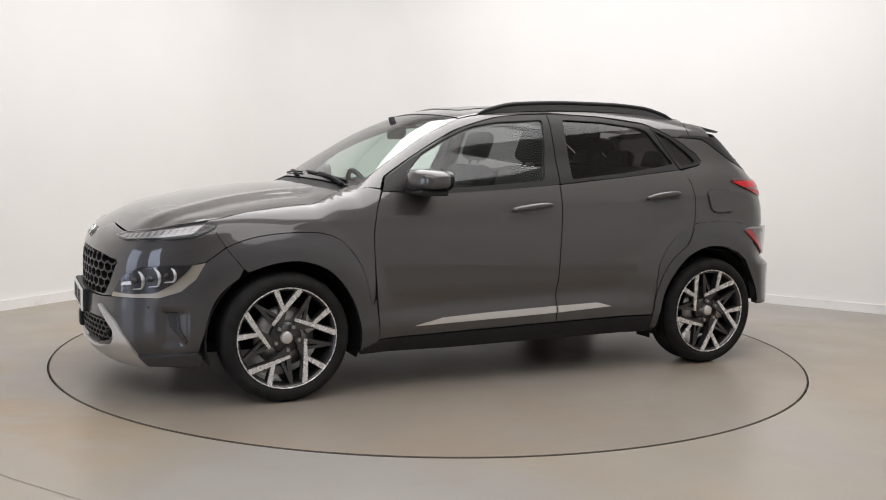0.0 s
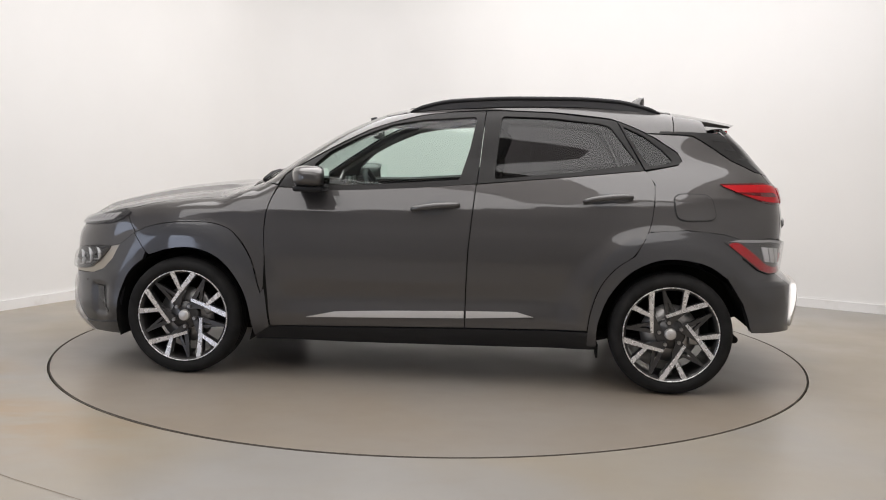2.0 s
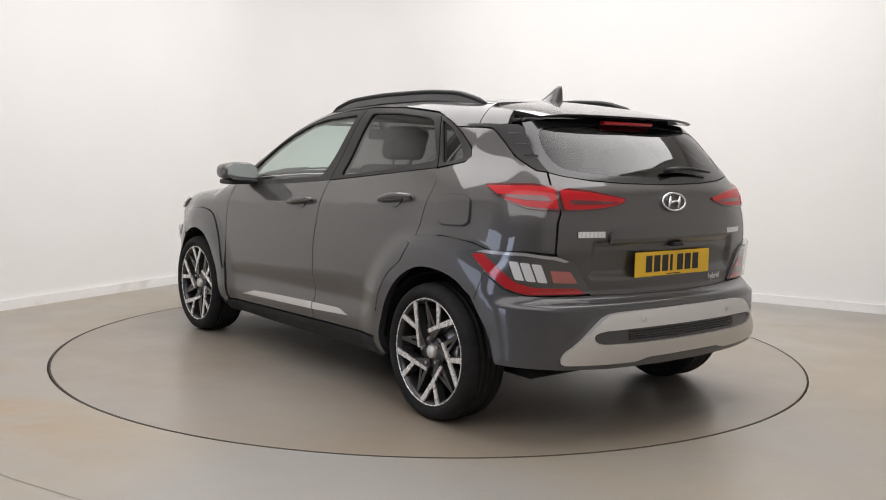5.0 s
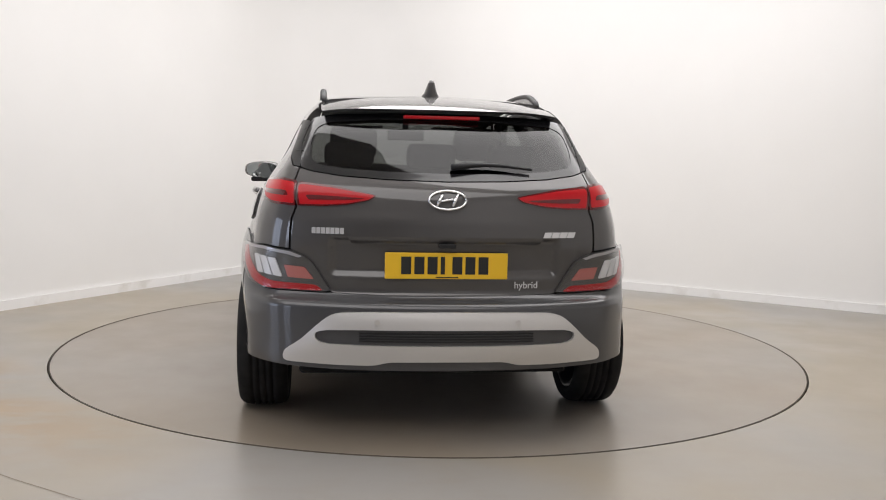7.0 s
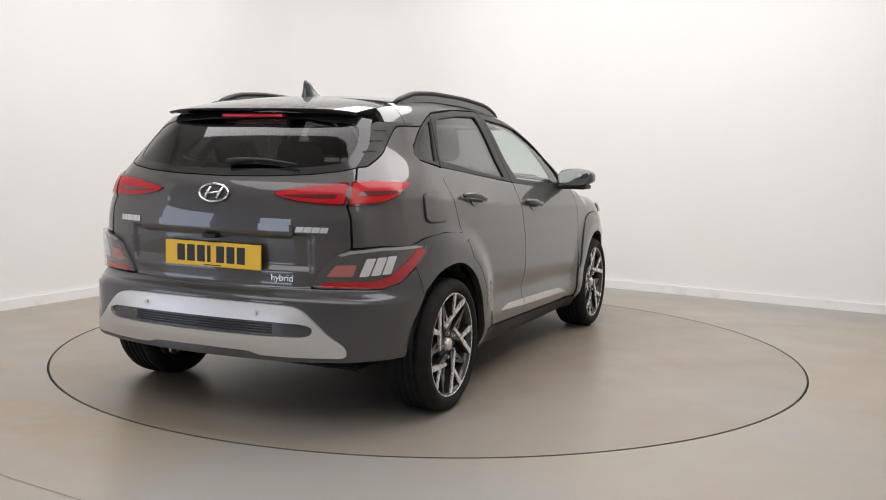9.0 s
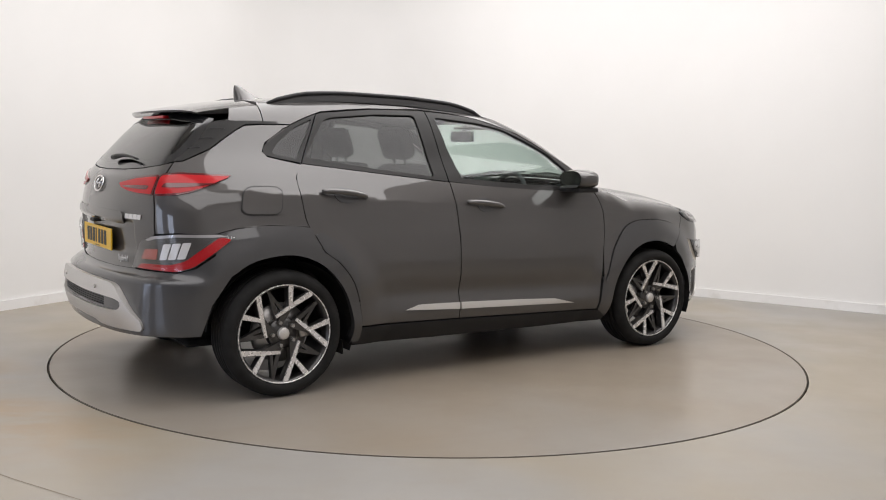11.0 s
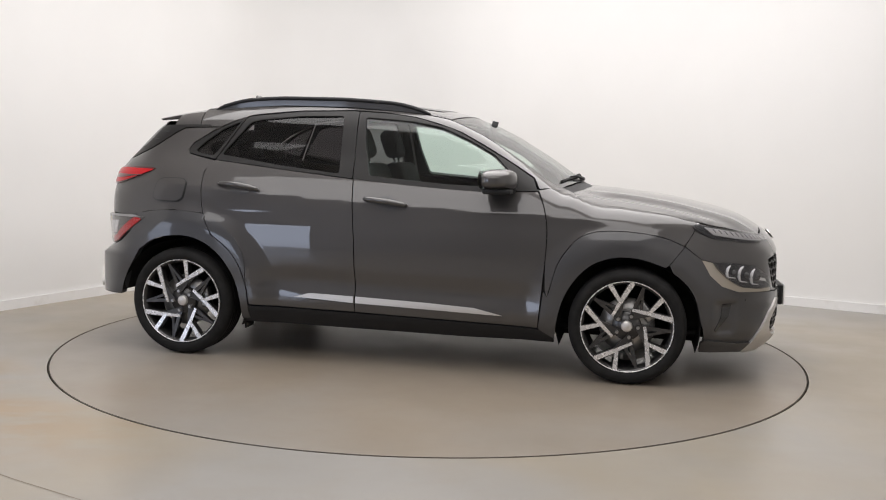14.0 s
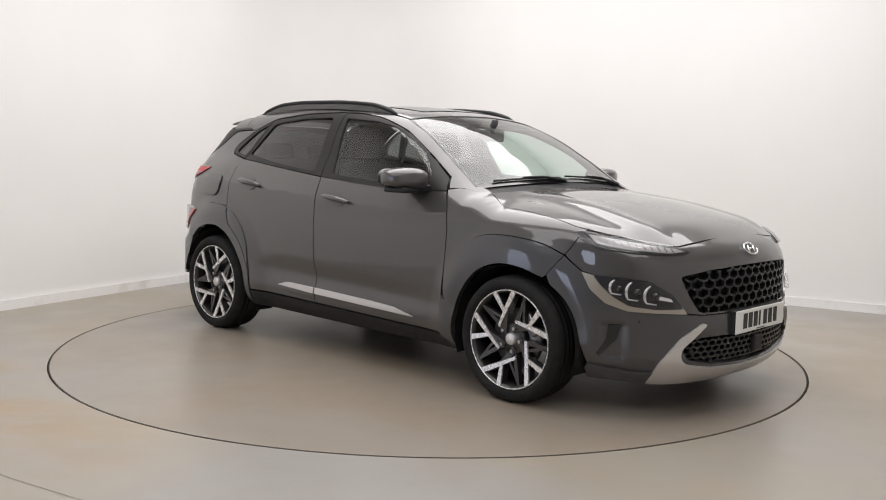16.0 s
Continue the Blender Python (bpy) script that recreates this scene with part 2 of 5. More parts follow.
# ---- room ----
def build_room():
    """Two white walls with a rounded corner, floor, ceiling, doorway; closed behind the camera."""
    LU, LV, R = LENGTH, 8.6, 1.3

    def strip(name, pts, z0, z1, thick, mat, label):
        bm = bmesh.new()
        inn = [[bm.verts.new((p.x, p.y, z)) for z in (z0, z1)] for p, n in pts]
        out = [[bm.verts.new((p.x + n.x * thick, p.y + n.y * thick, z)) for z in (z0, z1)] for p, n in pts]
        for i in range(len(pts) - 1):
            a, b, c, d = inn[i], inn[i + 1], out[i], out[i + 1]
            for q in ((a[0], b[0], b[1], a[1]), (d[0], c[0], c[1], d[1]), (a[1], b[1], d[1], c[1]), (b[0], a[0], c[0], d[0])):
                bm.faces.new(q)
        bm.faces.new((inn[0][0], inn[0][1], out[0][1], out[0][0]))
        bm.faces.new((inn[-1][1], inn[-1][0], out[-1][0], out[-1][1]))
        bmesh.ops.recalc_face_normals(bm, faces=bm.faces)
        return sharp(tagged(finish(name, bm, mat), label, kind="structure"), 30)

    bend = []
    for i in range(25):
        a = i / 24 * math.pi / 2
        c = room(R, R)
        n = -V * math.cos(a) + U * math.sin(a)
        bend.append((c + n * R, n))
    d0, d1 = DOOR_U - DOOR_W / 2, DOOR_U + DOOR_W / 2
    corner_run = [(room(d0, 0), -V)] + bend + [(room(0, LV), U)]
    strip("wall_north", corner_run, 0, CEILING, 0.2, WALL, "plain white painted wall with a rounded corner")
    # walls out of view, added to close the room and tone the car's reflections
    strip("wall_west", [(room(LU, 0), -V), (room(d1, 0), -V)], 0, CEILING, 0.2, GREY_WALL, "unseen grey wall beside the doorway, toned for the car's reflections")
    strip("wall_lintel", [(room(d1, 0), -V), (room(d0, 0), -V)], DOOR_H, CEILING, 0.2, GREY_WALL, "unseen grey wall above the doorway, toned for the car's reflections")
    strip("wall_east", [(room(0, LV), V), (room(LU, LV), V)], 0, CEILING, 0.2, PALE_WALL, "unseen pale grey wall, toned for the car's reflections")
    b0, b1 = BACK_V - BACK_W / 2, BACK_V + BACK_W / 2
    strip("wall_south", [(room(LU, LV), -U), (room(LU, b1), -U)], 0, CEILING, 0.2, GREY_WALL, "unseen grey wall, toned for the car's reflections")
    strip("wall_south_return", [(room(LU, b0), -U), (room(LU, 0), -U)], 0, CEILING, 0.2, GREY_WALL, "unseen grey wall beside the doorway, toned for the car's reflections")
    strip("wall_south_lintel", [(room(LU, b1), -U), (room(LU, b0), -U)], DOOR_H, CEILING, 0.2, GREY_WALL, "unseen grey wall above the doorway, toned for the car's reflections")

    def inset(run, by):
        return [(p - n * by, n) for p, n in run]
    strip("baseboard", inset(corner_run, 0.003 + 0.016), 0, 0.075, 0.016, SKIRT, "white painted skirting board with scuffs")
    # ceiling
    bm = bmesh.new()
    box(bm, (-7, -13, CEILING), (11, 8, CEILING + 0.15))
    tagged(finish("ceiling", bm, WALL, False), "plain white ceiling", kind="structure")
    # floor, with a round opening for the turntable
    bm = bmesh.new()
    n, r = 160, RADIUS + 0.006
    ring = [bm.verts.new((r * math.cos(k * math.tau / n), r * math.sin(k * math.tau / n), 0)) for k in range(n)]
    deep = [bm.verts.new((v.co.x, v.co.y, -0.06)) for v in ring]
    far = []
    for k in range(n):
        a = k * math.tau / n
        far.append(bm.verts.new((16 * math.cos(a), 16 * math.sin(a), 0)))
    for k in range(n):
        j = (k + 1) % n
        bm.faces.new((ring[k], far[k], far[j], ring[j]))
        bm.faces.new((ring[j], deep[j], deep[k], ring[k]))
    bm.faces.new(deep)
    tagged(finish("floor", bm, FLOOR, False), "grey painted concrete floor with tan stains", kind="structure")
    # joint in the screed
    bm = bmesh.new()
    a, b = Vector((-4.2, -0.92, 0)), Vector((-0.95, -2.95, 0))
    d = (b - a).normalized()
    s = Vector((-d.y, d.x, 0)) * 0.0018
    pts = [a + (b - a) * (i / 30) + s * 2.0 * random.uniform(-1, 1) for i in range(31)]
    low = [bm.verts.new(p - s + Vector((0, 0, 0.0012))) for p in pts]
    high = [bm.verts.new(p + s + Vector((0, 0, 0.0012))) for p in pts]
    for i in range(30):
        bm.faces.new((low[i], low[i + 1], high[i + 1], high[i]))
    tagged(finish("floor_joint", bm, material("joint_filler", (0.22, 0.18, 0.14), 0.8), False), "thin brownish joint in the floor", kind="structure")


RADIUS = 2.268


def build_turntable():
    bm = bmesh.new()
    n = 160
    prof = ((RADIUS - 0.006, 0.0), (RADIUS - 0.004, -0.003), (RADIUS - 0.004, -0.05))
    rings = [[bm.verts.new((r * math.cos(k * math.tau / n), r * math.sin(k * math.tau / n), z)) for k in range(n)] for r, z in prof]
    bm.faces.new(rings[0])
    for a, b in zip(rings, rings[1:]):
        for k in range(n):
            bm.faces.new((a[k], b[k], b[(k + 1) % n], a[(k + 1) % n]))
    disc = tagged(finish("turntable", bm, DISC, False), "flush round turntable painted like the grey floor", "turntable")
    # worn gap: dark rim band, chipped along one side
    bm = bmesh.new()
    verts = []
    for k in range(361):
        a = math.radians(k)
        worn = max(0.0, math.cos(a - radians(64))) ** 6
        w = 0.007 + 0.012 * worn * (0.6 + 0.4 * noise.noise((k * 0.09, 0, 0)))
        verts.append([bm.verts.new((r * math.cos(a), r * math.sin(a), 0.0012)) for r in (RADIUS - w, RADIUS - 0.002)])
    for a, b in zip(verts, verts[1:]):
        bm.faces.new((a[0], a[1], b[1], b[0]))
    part("rim_gap", bm, material("dark_gap_dirt", (0.035, 0.026, 0.018), 0.85), disc, "dark worn gap round the rim", False)
    return disc


# ---- car body: one smooth solid, from which every panel takes its shape ----
def curve(points):
    """A smooth curve through a few (a, b) points."""
    a = np.array([p[0] for p in points], float)
    b = np.array([p[1] for p in points], float)
    h, d = np.diff(a), np.diff(b) / np.diff(a)
    m = np.zeros(len(a))
    m[0], m[-1] = d[0], d[-1]
    same = d[:-1] * d[1:] > 0
    m[1:-1][same] = (2 * d[:-1] * d[1:])[same] / (d[:-1] + d[1:])[same]

    def at(x):
        x = np.clip(np.asarray(x, float), a[0], a[-1])
        i = np.clip(np.searchsorted(a, x) - 1, 0, len(h) - 1)
        t = (x - a[i]) / h[i]
        return ((1 + 2 * t) * (1 - t) ** 2 * b[i] + t * (1 - t) ** 2 * h[i] * m[i]
                + t * t * (3 - 2 * t) * b[i + 1] + t * t * (t - 1) * h[i] * m[i + 1])
    return at


def step(a, b, x):
    t = np.clip((x - a) / (b - a), 0, 1)
    return t * t * (3 - 2 * t)


def smax(a, b, k):
    h = np.maximum(k - np.abs(a - b), 0)
    return np.maximum(a, b) + h * h / (4 * k)


WHEEL_X, WHEEL_Z, WHEEL_Y = 1.30, 0.316, 0.79
centre_line = curve([(-1.75, 1.395), (-1.6, 1.437), (-1.3, 1.487), (-1.0, 1.513), (-0.7, 1.526), (-0.4, 1.525), (-0.16, 1.515), (0.1, 1.492),
                     (0.27, 1.460), (0.5, 1.372), (0.755, 1.226), (1.0, 1.07), (1.06, 1.045), (1.2, 1.034), (1.5, 1.0),
                     (1.67, 0.968), (1.84, 0.928), (2.0, 0.872), (2.1, 0.825), (2.18, 0.76)])
crown = curve([(-1.7, 0.10), (0.2, 0.10), (0.95, 0.06), (1.15, 0.14), (2.2, 0.14)])
flank = curve([(0.12, 0.74), (0.2, 0.80), (0.27, 0.852), (0.31, 0.870), (0.36, 0.877), (0.42, 0.876), (0.55, 0.883), (0.65, 0.8845), (0.72, 0.8825), (0.78, 0.878),
               (0.84, 0.869), (0.90, 0.860), (0.96, 0.845), (1.02, 0.822), (1.10, 0.783), (1.2, 0.727), (1.3, 0.680), (1.4, 0.625), (1.47, 0.575)])
taper = curve([(-2.1, 0.165), (-1.9, 0.105), (-1.6, 0.04), (-1.3, 0.008), (-0.8, 0), (0.8, 0), (1.3, 0.012), (1.55, 0.045), (1.75, 0.09), (1.95, 0.16), (2.2, 0.28)])
front_face = curve([(0.10, 1.95), (0.16, 2.06), (0.22, 2.13), (0.30, 2.168), (0.42, 2.166), (0.53, 2.160), (0.64, 2.158), (0.72, 2.152), (0.80, 2.13), (0.86, 2.07), (1.1, 1.9)])
rear_face = curve([(0.15, -1.90), (0.24, -1.99), (0.34, -2.035), (0.575, -2.030), (0.605, -1.975), (0.64, -1.950), (0.72, -1.957), (0.85, -1.969), (0.92, -1.966), (0.98, -1.955),
                   (1.06, -1.935), (1.12, -1.89), (1.20, -1.82), (1.35, -1.685), (1.46, -1.58)])


def half_width(x, z):
    w = flank(z) - taper(x) * (1 - 0.25 * step(1.1, 1.4, z)) - 0.03 * step(-0.7, -1.6, x) * step(1.05, 1.3, z)
    for wx, ro in ((WHEEL_X, 0.50), (-WHEEL_X, 0.53)):
        r = np.hypot((x - wx), (z - WHEEL_Z) * np.where(z > WHEEL_Z, 1.0, 0.7))
        w = w + 0.024 * step(ro + 0.09, ro - 0.08, r) * step(1.0, 0.8, z)
    # shoulder crease through the door handles, faint in the middle of the side
    line = np.interp(x, (-1.75, -0.955, -0.06, 0.8, 1.5), (1.035, 0.985, 0.925, 0.895, 0.87))
    d = z - line
    strength = np.interp(x, (-1.85, -1.5, -0.9, -0.4, -0.1, 0.25, 0.9, 1.4, 1.6), (0.0, 0.010, 0.012, 0.006, 0.005, 0.008, 0.010, 0.006, 0.0))
    w = w + strength * np.exp(-np.abs(d) / np.where(d > 0, 0.05, 0.09))
    # hollow low on the doors
    w = w - 0.018 * step(0.9, 0.5, np.abs(x)) * np.exp(-((z - 0.46 + 0.03 * x) / 0.06) ** 2)
    return w


def solid(p):
    """Below zero inside the body."""
    x, y, z = p[:, 0], np.abs(p[:, 1]), p[:, 2]
    side = y - half_width(x, z)
    top = z - (centre_line(x + 0.20 * y * y * step(1.3, 0.9, x)) - crown(x) * y * y)
    front = x - (front_face(z) - 0.27 * y * y - 0.30 * y ** 4)
    rear = (rear_face(z) + 0.16 * y * y + 0.16 * y ** 4) - x
    rear = rear + 0.020 * step(0.50, 0.46, y) * step(0.69, 0.73, z) * step(0.868, 0.846, z)
    g = smax(side, top * 0.9, 0.07)
    g = smax(g, front, 0.14)
    g = smax(g, rear * 0.9, 0.12)
    round_front = np.degrees(np.arctan2(y, x - 1.2))
    scoop = step(46.5, 48.5, round_front) * step(56.5, 52.0, round_front) * step(0.27, 0.31, z) * step(0.475, 0.445, z)
    return g + 0.022 * scoop * (x > 1.5)


def land(start, way, reach=1.6, n=26):
    """Where rays first meet the body."""
    t = np.zeros(len(start))
    done = np.zeros(len(start), bool)
    for k in range(n):
        inside = solid(start + (t + reach / n)[:, None] * way) < 0
        done |= inside
        t = np.where(done, t, t + reach / n)
    lo, hi = t, t + reach / n
    for _ in range(15):
        mid = (lo + hi) / 2
        inside = solid(start + mid[:, None] * way) < 0
        hi, lo = np.where(inside, mid, hi), np.where(inside, lo, mid)
    return start + hi[:, None] * way, done


def settle(uv, view):
    """Body points over a flat drawing: side (x, z), front and rear (degrees round an upright axis, z), top (x, y)."""
    uv = np.asarray(uv, float)
    n = len(uv)
    if view == "side":
        start, way = np.stack([uv[:, 0], np.full(n, 1.3), uv[:, 1]], 1), np.tile((0, -1.0, 0), (n, 1))
    elif view == "top":
        start, way = np.stack([uv[:, 0], uv[:, 1], np.full(n, 2.0)], 1), np.tile((0, 0, -1.0), (n, 1))
    else:
        a, s = np.radians(uv[:, 0]), (1 if view == "front" else -1)
        way = -np.stack([s * np.cos(a), np.sin(a), 0 * a], 1)
        start = np.stack([s * 1.2 + 0 * a, 0 * a, uv[:, 1]], 1) - 1.6 * way
    return land(start, way)


def outward(p):
    e = 0.004
    g = np.stack([solid(p + d) - solid(p - d) for d in np.eye(3) * e], 1)
    return g / np.maximum(np.linalg.norm(g, axis=1), 1e-9)[:, None]


# ---- panels ----
from mathutils import geometry

DEG = 0.0155      # metres of body round the front and rear for each degree


def from_side(pts, view):
    """(x, z) points of the flank in another drawing."""
    p, _ = settle(pts, "side")
    return drawing(p, view)


def from_top(pts, view):
    p, _ = settle(pts, "top")
    return drawing(p, view)


def drawing(p, view):
    out = []
    for x, y, z in p:
        if view == "edge":
            out.append((x, z - y))
        elif view == "side":
            out.append((x, z))
        else:
            s = 1 if view == "front" else -1
            out.append((math.degrees(math.atan2(y, s * x - 1.2)), z))
    return out


def lay(uv, view):
    if view != "edge":
        return settle(uv, view)
    uv = np.asarray(uv, float)
    n = len(uv)
    start = np.stack([uv[:, 0], np.full(n, 1.1), uv[:, 1] + 1.1], 1)
    return land(start, np.tile((0, -0.70711, -0.70711), (n, 1)))


def both(half):
    """A drawing mirrored across the middle line."""
    return list(half) + [(-u, v) for u, v in reversed(half) if abs(u) > 1e-6]


def both_top(half):
    return list(half) + [(u, -v) for u, v in reversed(half) if abs(v) > 1e-6]


def rounded(loop, times=2, keep=0.25):
    """Corners cut off, a little each time."""
    for _ in range(times):
        out = []
        for i, a in enumerate(loop):
            b = loop[(i + 1) % len(loop)]
            out += [(a[0] + (b[0] - a[0]) * keep, a[1] + (b[1] - a[1]) * keep), (b[0] + (a[0] - b[0]) * keep, b[1] + (a[1] - b[1]) * keep)]
        loop = out
    return loop


def eased(line, n=4):
    """A smooth open line through points."""
    p = [np.array(a) for a in line]
    out = []
    for i in range(len(p) - 1):
        a, b, c, d = p[max(i - 1, 0)], p[i], p[i + 1], p[min(i + 2, len(p) - 1)]
        for k in range(n):
            t = k / n
            out.append(tuple(0.5 * (2 * b + (c - a) * t + (2 * a - 5 * b + 4 * c - d) * t * t + (3 * b - a - 3 * c + d) * t ** 3)))
    return out + [tuple(p[-1])]


def inside(q, loop):
    x, y = q[:, 0], q[:, 1]
    r = np.zeros(len(q), bool)
    for i in range(len(loop)):
        (ax, ay), (bx, by) = loop[i], loop[(i + 1) % len(loop)]
        if ay == by:
            continue
        r ^= ((ay > y) != (by > y)) & (x < (bx - ax) * (y - ay) / (by - ay) + ax)
    return r


def away(q, loop):
    """Distance of points to a loop."""
    best = np.full(len(q), 9.0)
    for i in range(len(loop)):
        a, b = np.array(loop[i]), np.array(loop[(i + 1) % len(loop)])
        d = b - a
        t = np.clip(((q - a) @ d) / max(d @ d, 1e-12), 0, 1)
        best = np.minimum(best, np.linalg.norm(q - a - t[:, None] * d, axis=1))
    return best


MADE = {}


def skin(outline, view, offset=0.0, grid=0.03, flange=0.014, holes=(), fit=None):
    """A sheet of the body over an outline: points, triangles, and a turned-in edge. Asked for twice, it is made once."""
    key = repr((outline, view, offset, grid, flange, holes, fit is None))
    if key not in MADE:
        MADE[key] = cut_skin(outline, view, offset, grid, flange, holes, fit)
    return MADE[key]


def cut_skin(outline, view, offset, grid, flange, holes, fit):
    k = np.array([DEG if view in ("front", "rear") else 1.0, 1.0])
    loops = []
    for n, loop in enumerate([outline, *holes]):
        fine = []
        for i, a in enumerate(loop):
            a, b = np.array(a) * k, np.array(loop[(i + 1) % len(loop)]) * k
            m = max(1, int(np.linalg.norm(b - a) / (grid * 0.8)))
            fine += [tuple(a + (b - a) * j / m) for j in range(m)]
        area = sum(fine[i - 1][0] * fine[i][1] - fine[i][0] * fine[i - 1][1] for i in range(len(fine)))
        loops.append(fine if area > 0 else fine[::-1])
    o = np.array(loops[0])
    lo, hi = o.min(0), o.max(0)
    gx, gz = np.meshgrid(np.arange(lo[0], hi[0], grid), np.arange(lo[1], hi[1], grid))
    gx = gx + (np.arange(gx.shape[0]) % 2)[:, None] * grid / 2
    q = np.stack([gx.ravel(), gz.ravel()], 1)
    q = q[inside(q, loops[0])]
    for h in loops[1:]:
        q = q[~inside(q, h)]
    for lp in loops:
        q = q[away(q, lp) > grid * 0.45]
    pts, edges = [], []
    for lp in loops:
        base = len(pts)
        pts += lp
        edges += [(base + i, base + (i + 1) % len(lp)) for i in range(len(lp))]
    pts += [tuple(p) for p in q]
    res = geometry.delaunay_2d_cdt([Vector(p) for p in pts], edges, [], 0, 1e-6)
    uv = np.array([tuple(v) for v in res[0]])
    tri = np.array([f for f in res[2] if len(f) == 3])
    mid = uv[tri].mean(1)
    ok = inside(mid, loops[0])
    for h in loops[1:]:
        ok &= ~inside(mid, h)
    a, b, c = uv[tri[:, 0]], uv[tri[:, 1]], uv[tri[:, 2]]
    area = np.abs((b - a)[:, 0] * (c - a)[:, 1] - (b - a)[:, 1] * (c - a)[:, 0])
    long = np.maximum(np.maximum(np.linalg.norm(b - a, axis=1), np.linalg.norm(c - b, axis=1)), np.linalg.norm(a - c, axis=1))
    tri = tri[ok & (area / long > 0.02 * grid)]
    P, _ = lay(uv / k, view)
    if fit is not None:
        P = fit(P)
    N = outward(P)
    P = P + N * offset
    # the way the triangles must face
    f = np.cross(P[tri[:, 1]] - P[tri[:, 0]], P[tri[:, 2]] - P[tri[:, 0]])
    flip = (f * N[tri[:, 0]]).sum(1) < 0
    tri[flip] = tri[flip][:, ::-1]
    # turned-in edge
    count = {}
    for t in tri:
        for a, b in ((t[0], t[1]), (t[1], t[2]), (t[2], t[0])):
            count[(a, b)] = count.get((a, b), 0) + 1
    border = [e for e in count if (e[1], e[0]) not in count]
    verts, faces, copy = [tuple(p) for p in P], [tuple(t) for t in tri], {}
    if flange:
        for e in border:
            for v in e:
                if v not in copy:
                    copy[v] = len(verts)
                    verts += [tuple(P[v]), tuple(P[v] - N[v] * flange)]
        for a, b in border:
            faces.append((copy[b], copy[a], copy[a] + 1, copy[b] + 1))
    # shading follows the true curve of the body
    normals = [tuple(v) for v in N] + [(0.0, 0.0, 0.0)] * (len(verts) - len(N))
    if flange:
        total = {}
        for a, b in border:
            d = np.cross(P[b] - P[a], N[a])
            for v in (a, b):
                total[v] = total.get(v, 0) + d
        for v, i in copy.items():
            d = total[v] / max(np.linalg.norm(total[v]), 1e-9)
            normals[i] = normals[i + 1] = tuple(d)
    return verts, faces, (normals if fit is None else None)


def sheet(name, data, mat, parent, side=1, label=""):
    """Links a skin as a part; side -1 puts it on the other flank."""
    verts, faces, normals = data
    me = bpy.data.meshes.new(name)
    if side < 0:
        verts, faces = [(x, -y, z) for x, y, z in verts], [f[::-1] for f in faces]
        normals = normals and [(x, -y, z) for x, y, z in normals]
    me.from_pydata(verts, [], faces)
    me.materials.append(mat)
    me.polygons.foreach_set("use_smooth", [True] * len(me.polygons))
    if normals:
        me.normals_split_custom_set_from_vertices(normals)
    ob = new(name, me)
    ob.parent = parent
    return tagged(ob, label) if label else ob


def on_body(u, v, view, offset=0.0):
    P, _ = lay([(u, v)], view)
    return Vector(P[0]) + Vector(outward(P)[0]) * offset


# side drawings, (x, z)
DOOR_LINE = [(0.759, 1.090), (0.792, 1.022), (0.833, 0.929), (0.852, 0.803), (0.845, 0.609), (0.817, 0.280)]
MID_LINE = [(-0.227, 0.309), (-0.227, 0.483), (-0.236, 0.728), (-0.266, 1.064)]
REAR_LINE = [(-1.149, 1.156), (-1.193, 1.087), (-1.190, 0.989), (-1.176, 0.886), (-1.146, 0.803), (-1.094, 0.722), (-1.001, 0.654),
             (-0.925, 0.555), (-0.882, 0.430), (-0.867, 0.322)]
BELT = [(-0.270, 1.064), (0.040, 1.038), (0.300, 1.022), (0.474, 1.014), (0.792, 1.022)]
BELT_REAR = [(-1.149, 1.153), (-0.738, 1.109), (-0.274, 1.064)]
ROOF_LINE = [(0.760, 1.093), (0.591, 1.197), (0.323, 1.340), (0.180, 1.388), (0.041, 1.424), (-0.140, 1.448), (-0.328, 1.459), (-0.655, 1.453), (-0.967, 1.423),
             (-1.083, 1.382), (-1.198, 1.325), (-1.312, 1.251), (-1.336, 1.212), (-1.317, 1.191), (-1.149, 1.157)]
ARCH_F = [(0.911, 0.225), (0.932, 0.377), (0.986, 0.516), (1.094, 0.640), (1.246, 0.692), (1.416, 0.670), (1.561, 0.593), (1.644, 0.496), (1.685, 0.353)]
FLARE_F = [(0.824, 0.280), (0.850, 0.485), (0.869, 0.455), (0.884, 0.500), (0.925, 0.642), (1.002, 0.755), (1.064, 0.800), (1.157, 0.822), (1.309, 0.822), (1.465, 0.800), (1.583, 0.755)]
ARCH_R = [(-1.690, 0.307), (-1.675, 0.462), (-1.596, 0.583), (-1.488, 0.672), (-1.341, 0.708), (-1.204, 0.697), (-1.072, 0.628), (-0.970, 0.501), (-0.920, 0.350), (-0.920, 0.235)]
FLARE_R = [(-0.882, 0.430), (-0.895, 0.609), (-0.972, 0.728), (-1.092, 0.815), (-1.173, 0.838), (-1.365, 0.852), (-1.542, 0.836), (-1.646, 0.809)]
GLASS_F = [(0.655, 1.040), (0.640, 1.120), (0.532, 1.222), (0.380, 1.302), (0.207, 1.372), (0.040, 1.402), (-0.255, 1.424), (-0.225, 1.250), (-0.178, 1.085), (0.288, 1.050)]
GLASS_R = [(-0.388, 1.430), (-0.653, 1.425), (-0.910, 1.399), (-0.969, 1.383), (-1.115, 1.188), (-0.740, 1.133), (-0.361, 1.093)]
GLASS_Q = [(-1.030, 1.388), (-1.140, 1.340), (-1.240, 1.265), (-1.291, 1.212), (-1.280, 1.198), (-1.167, 1.177)]


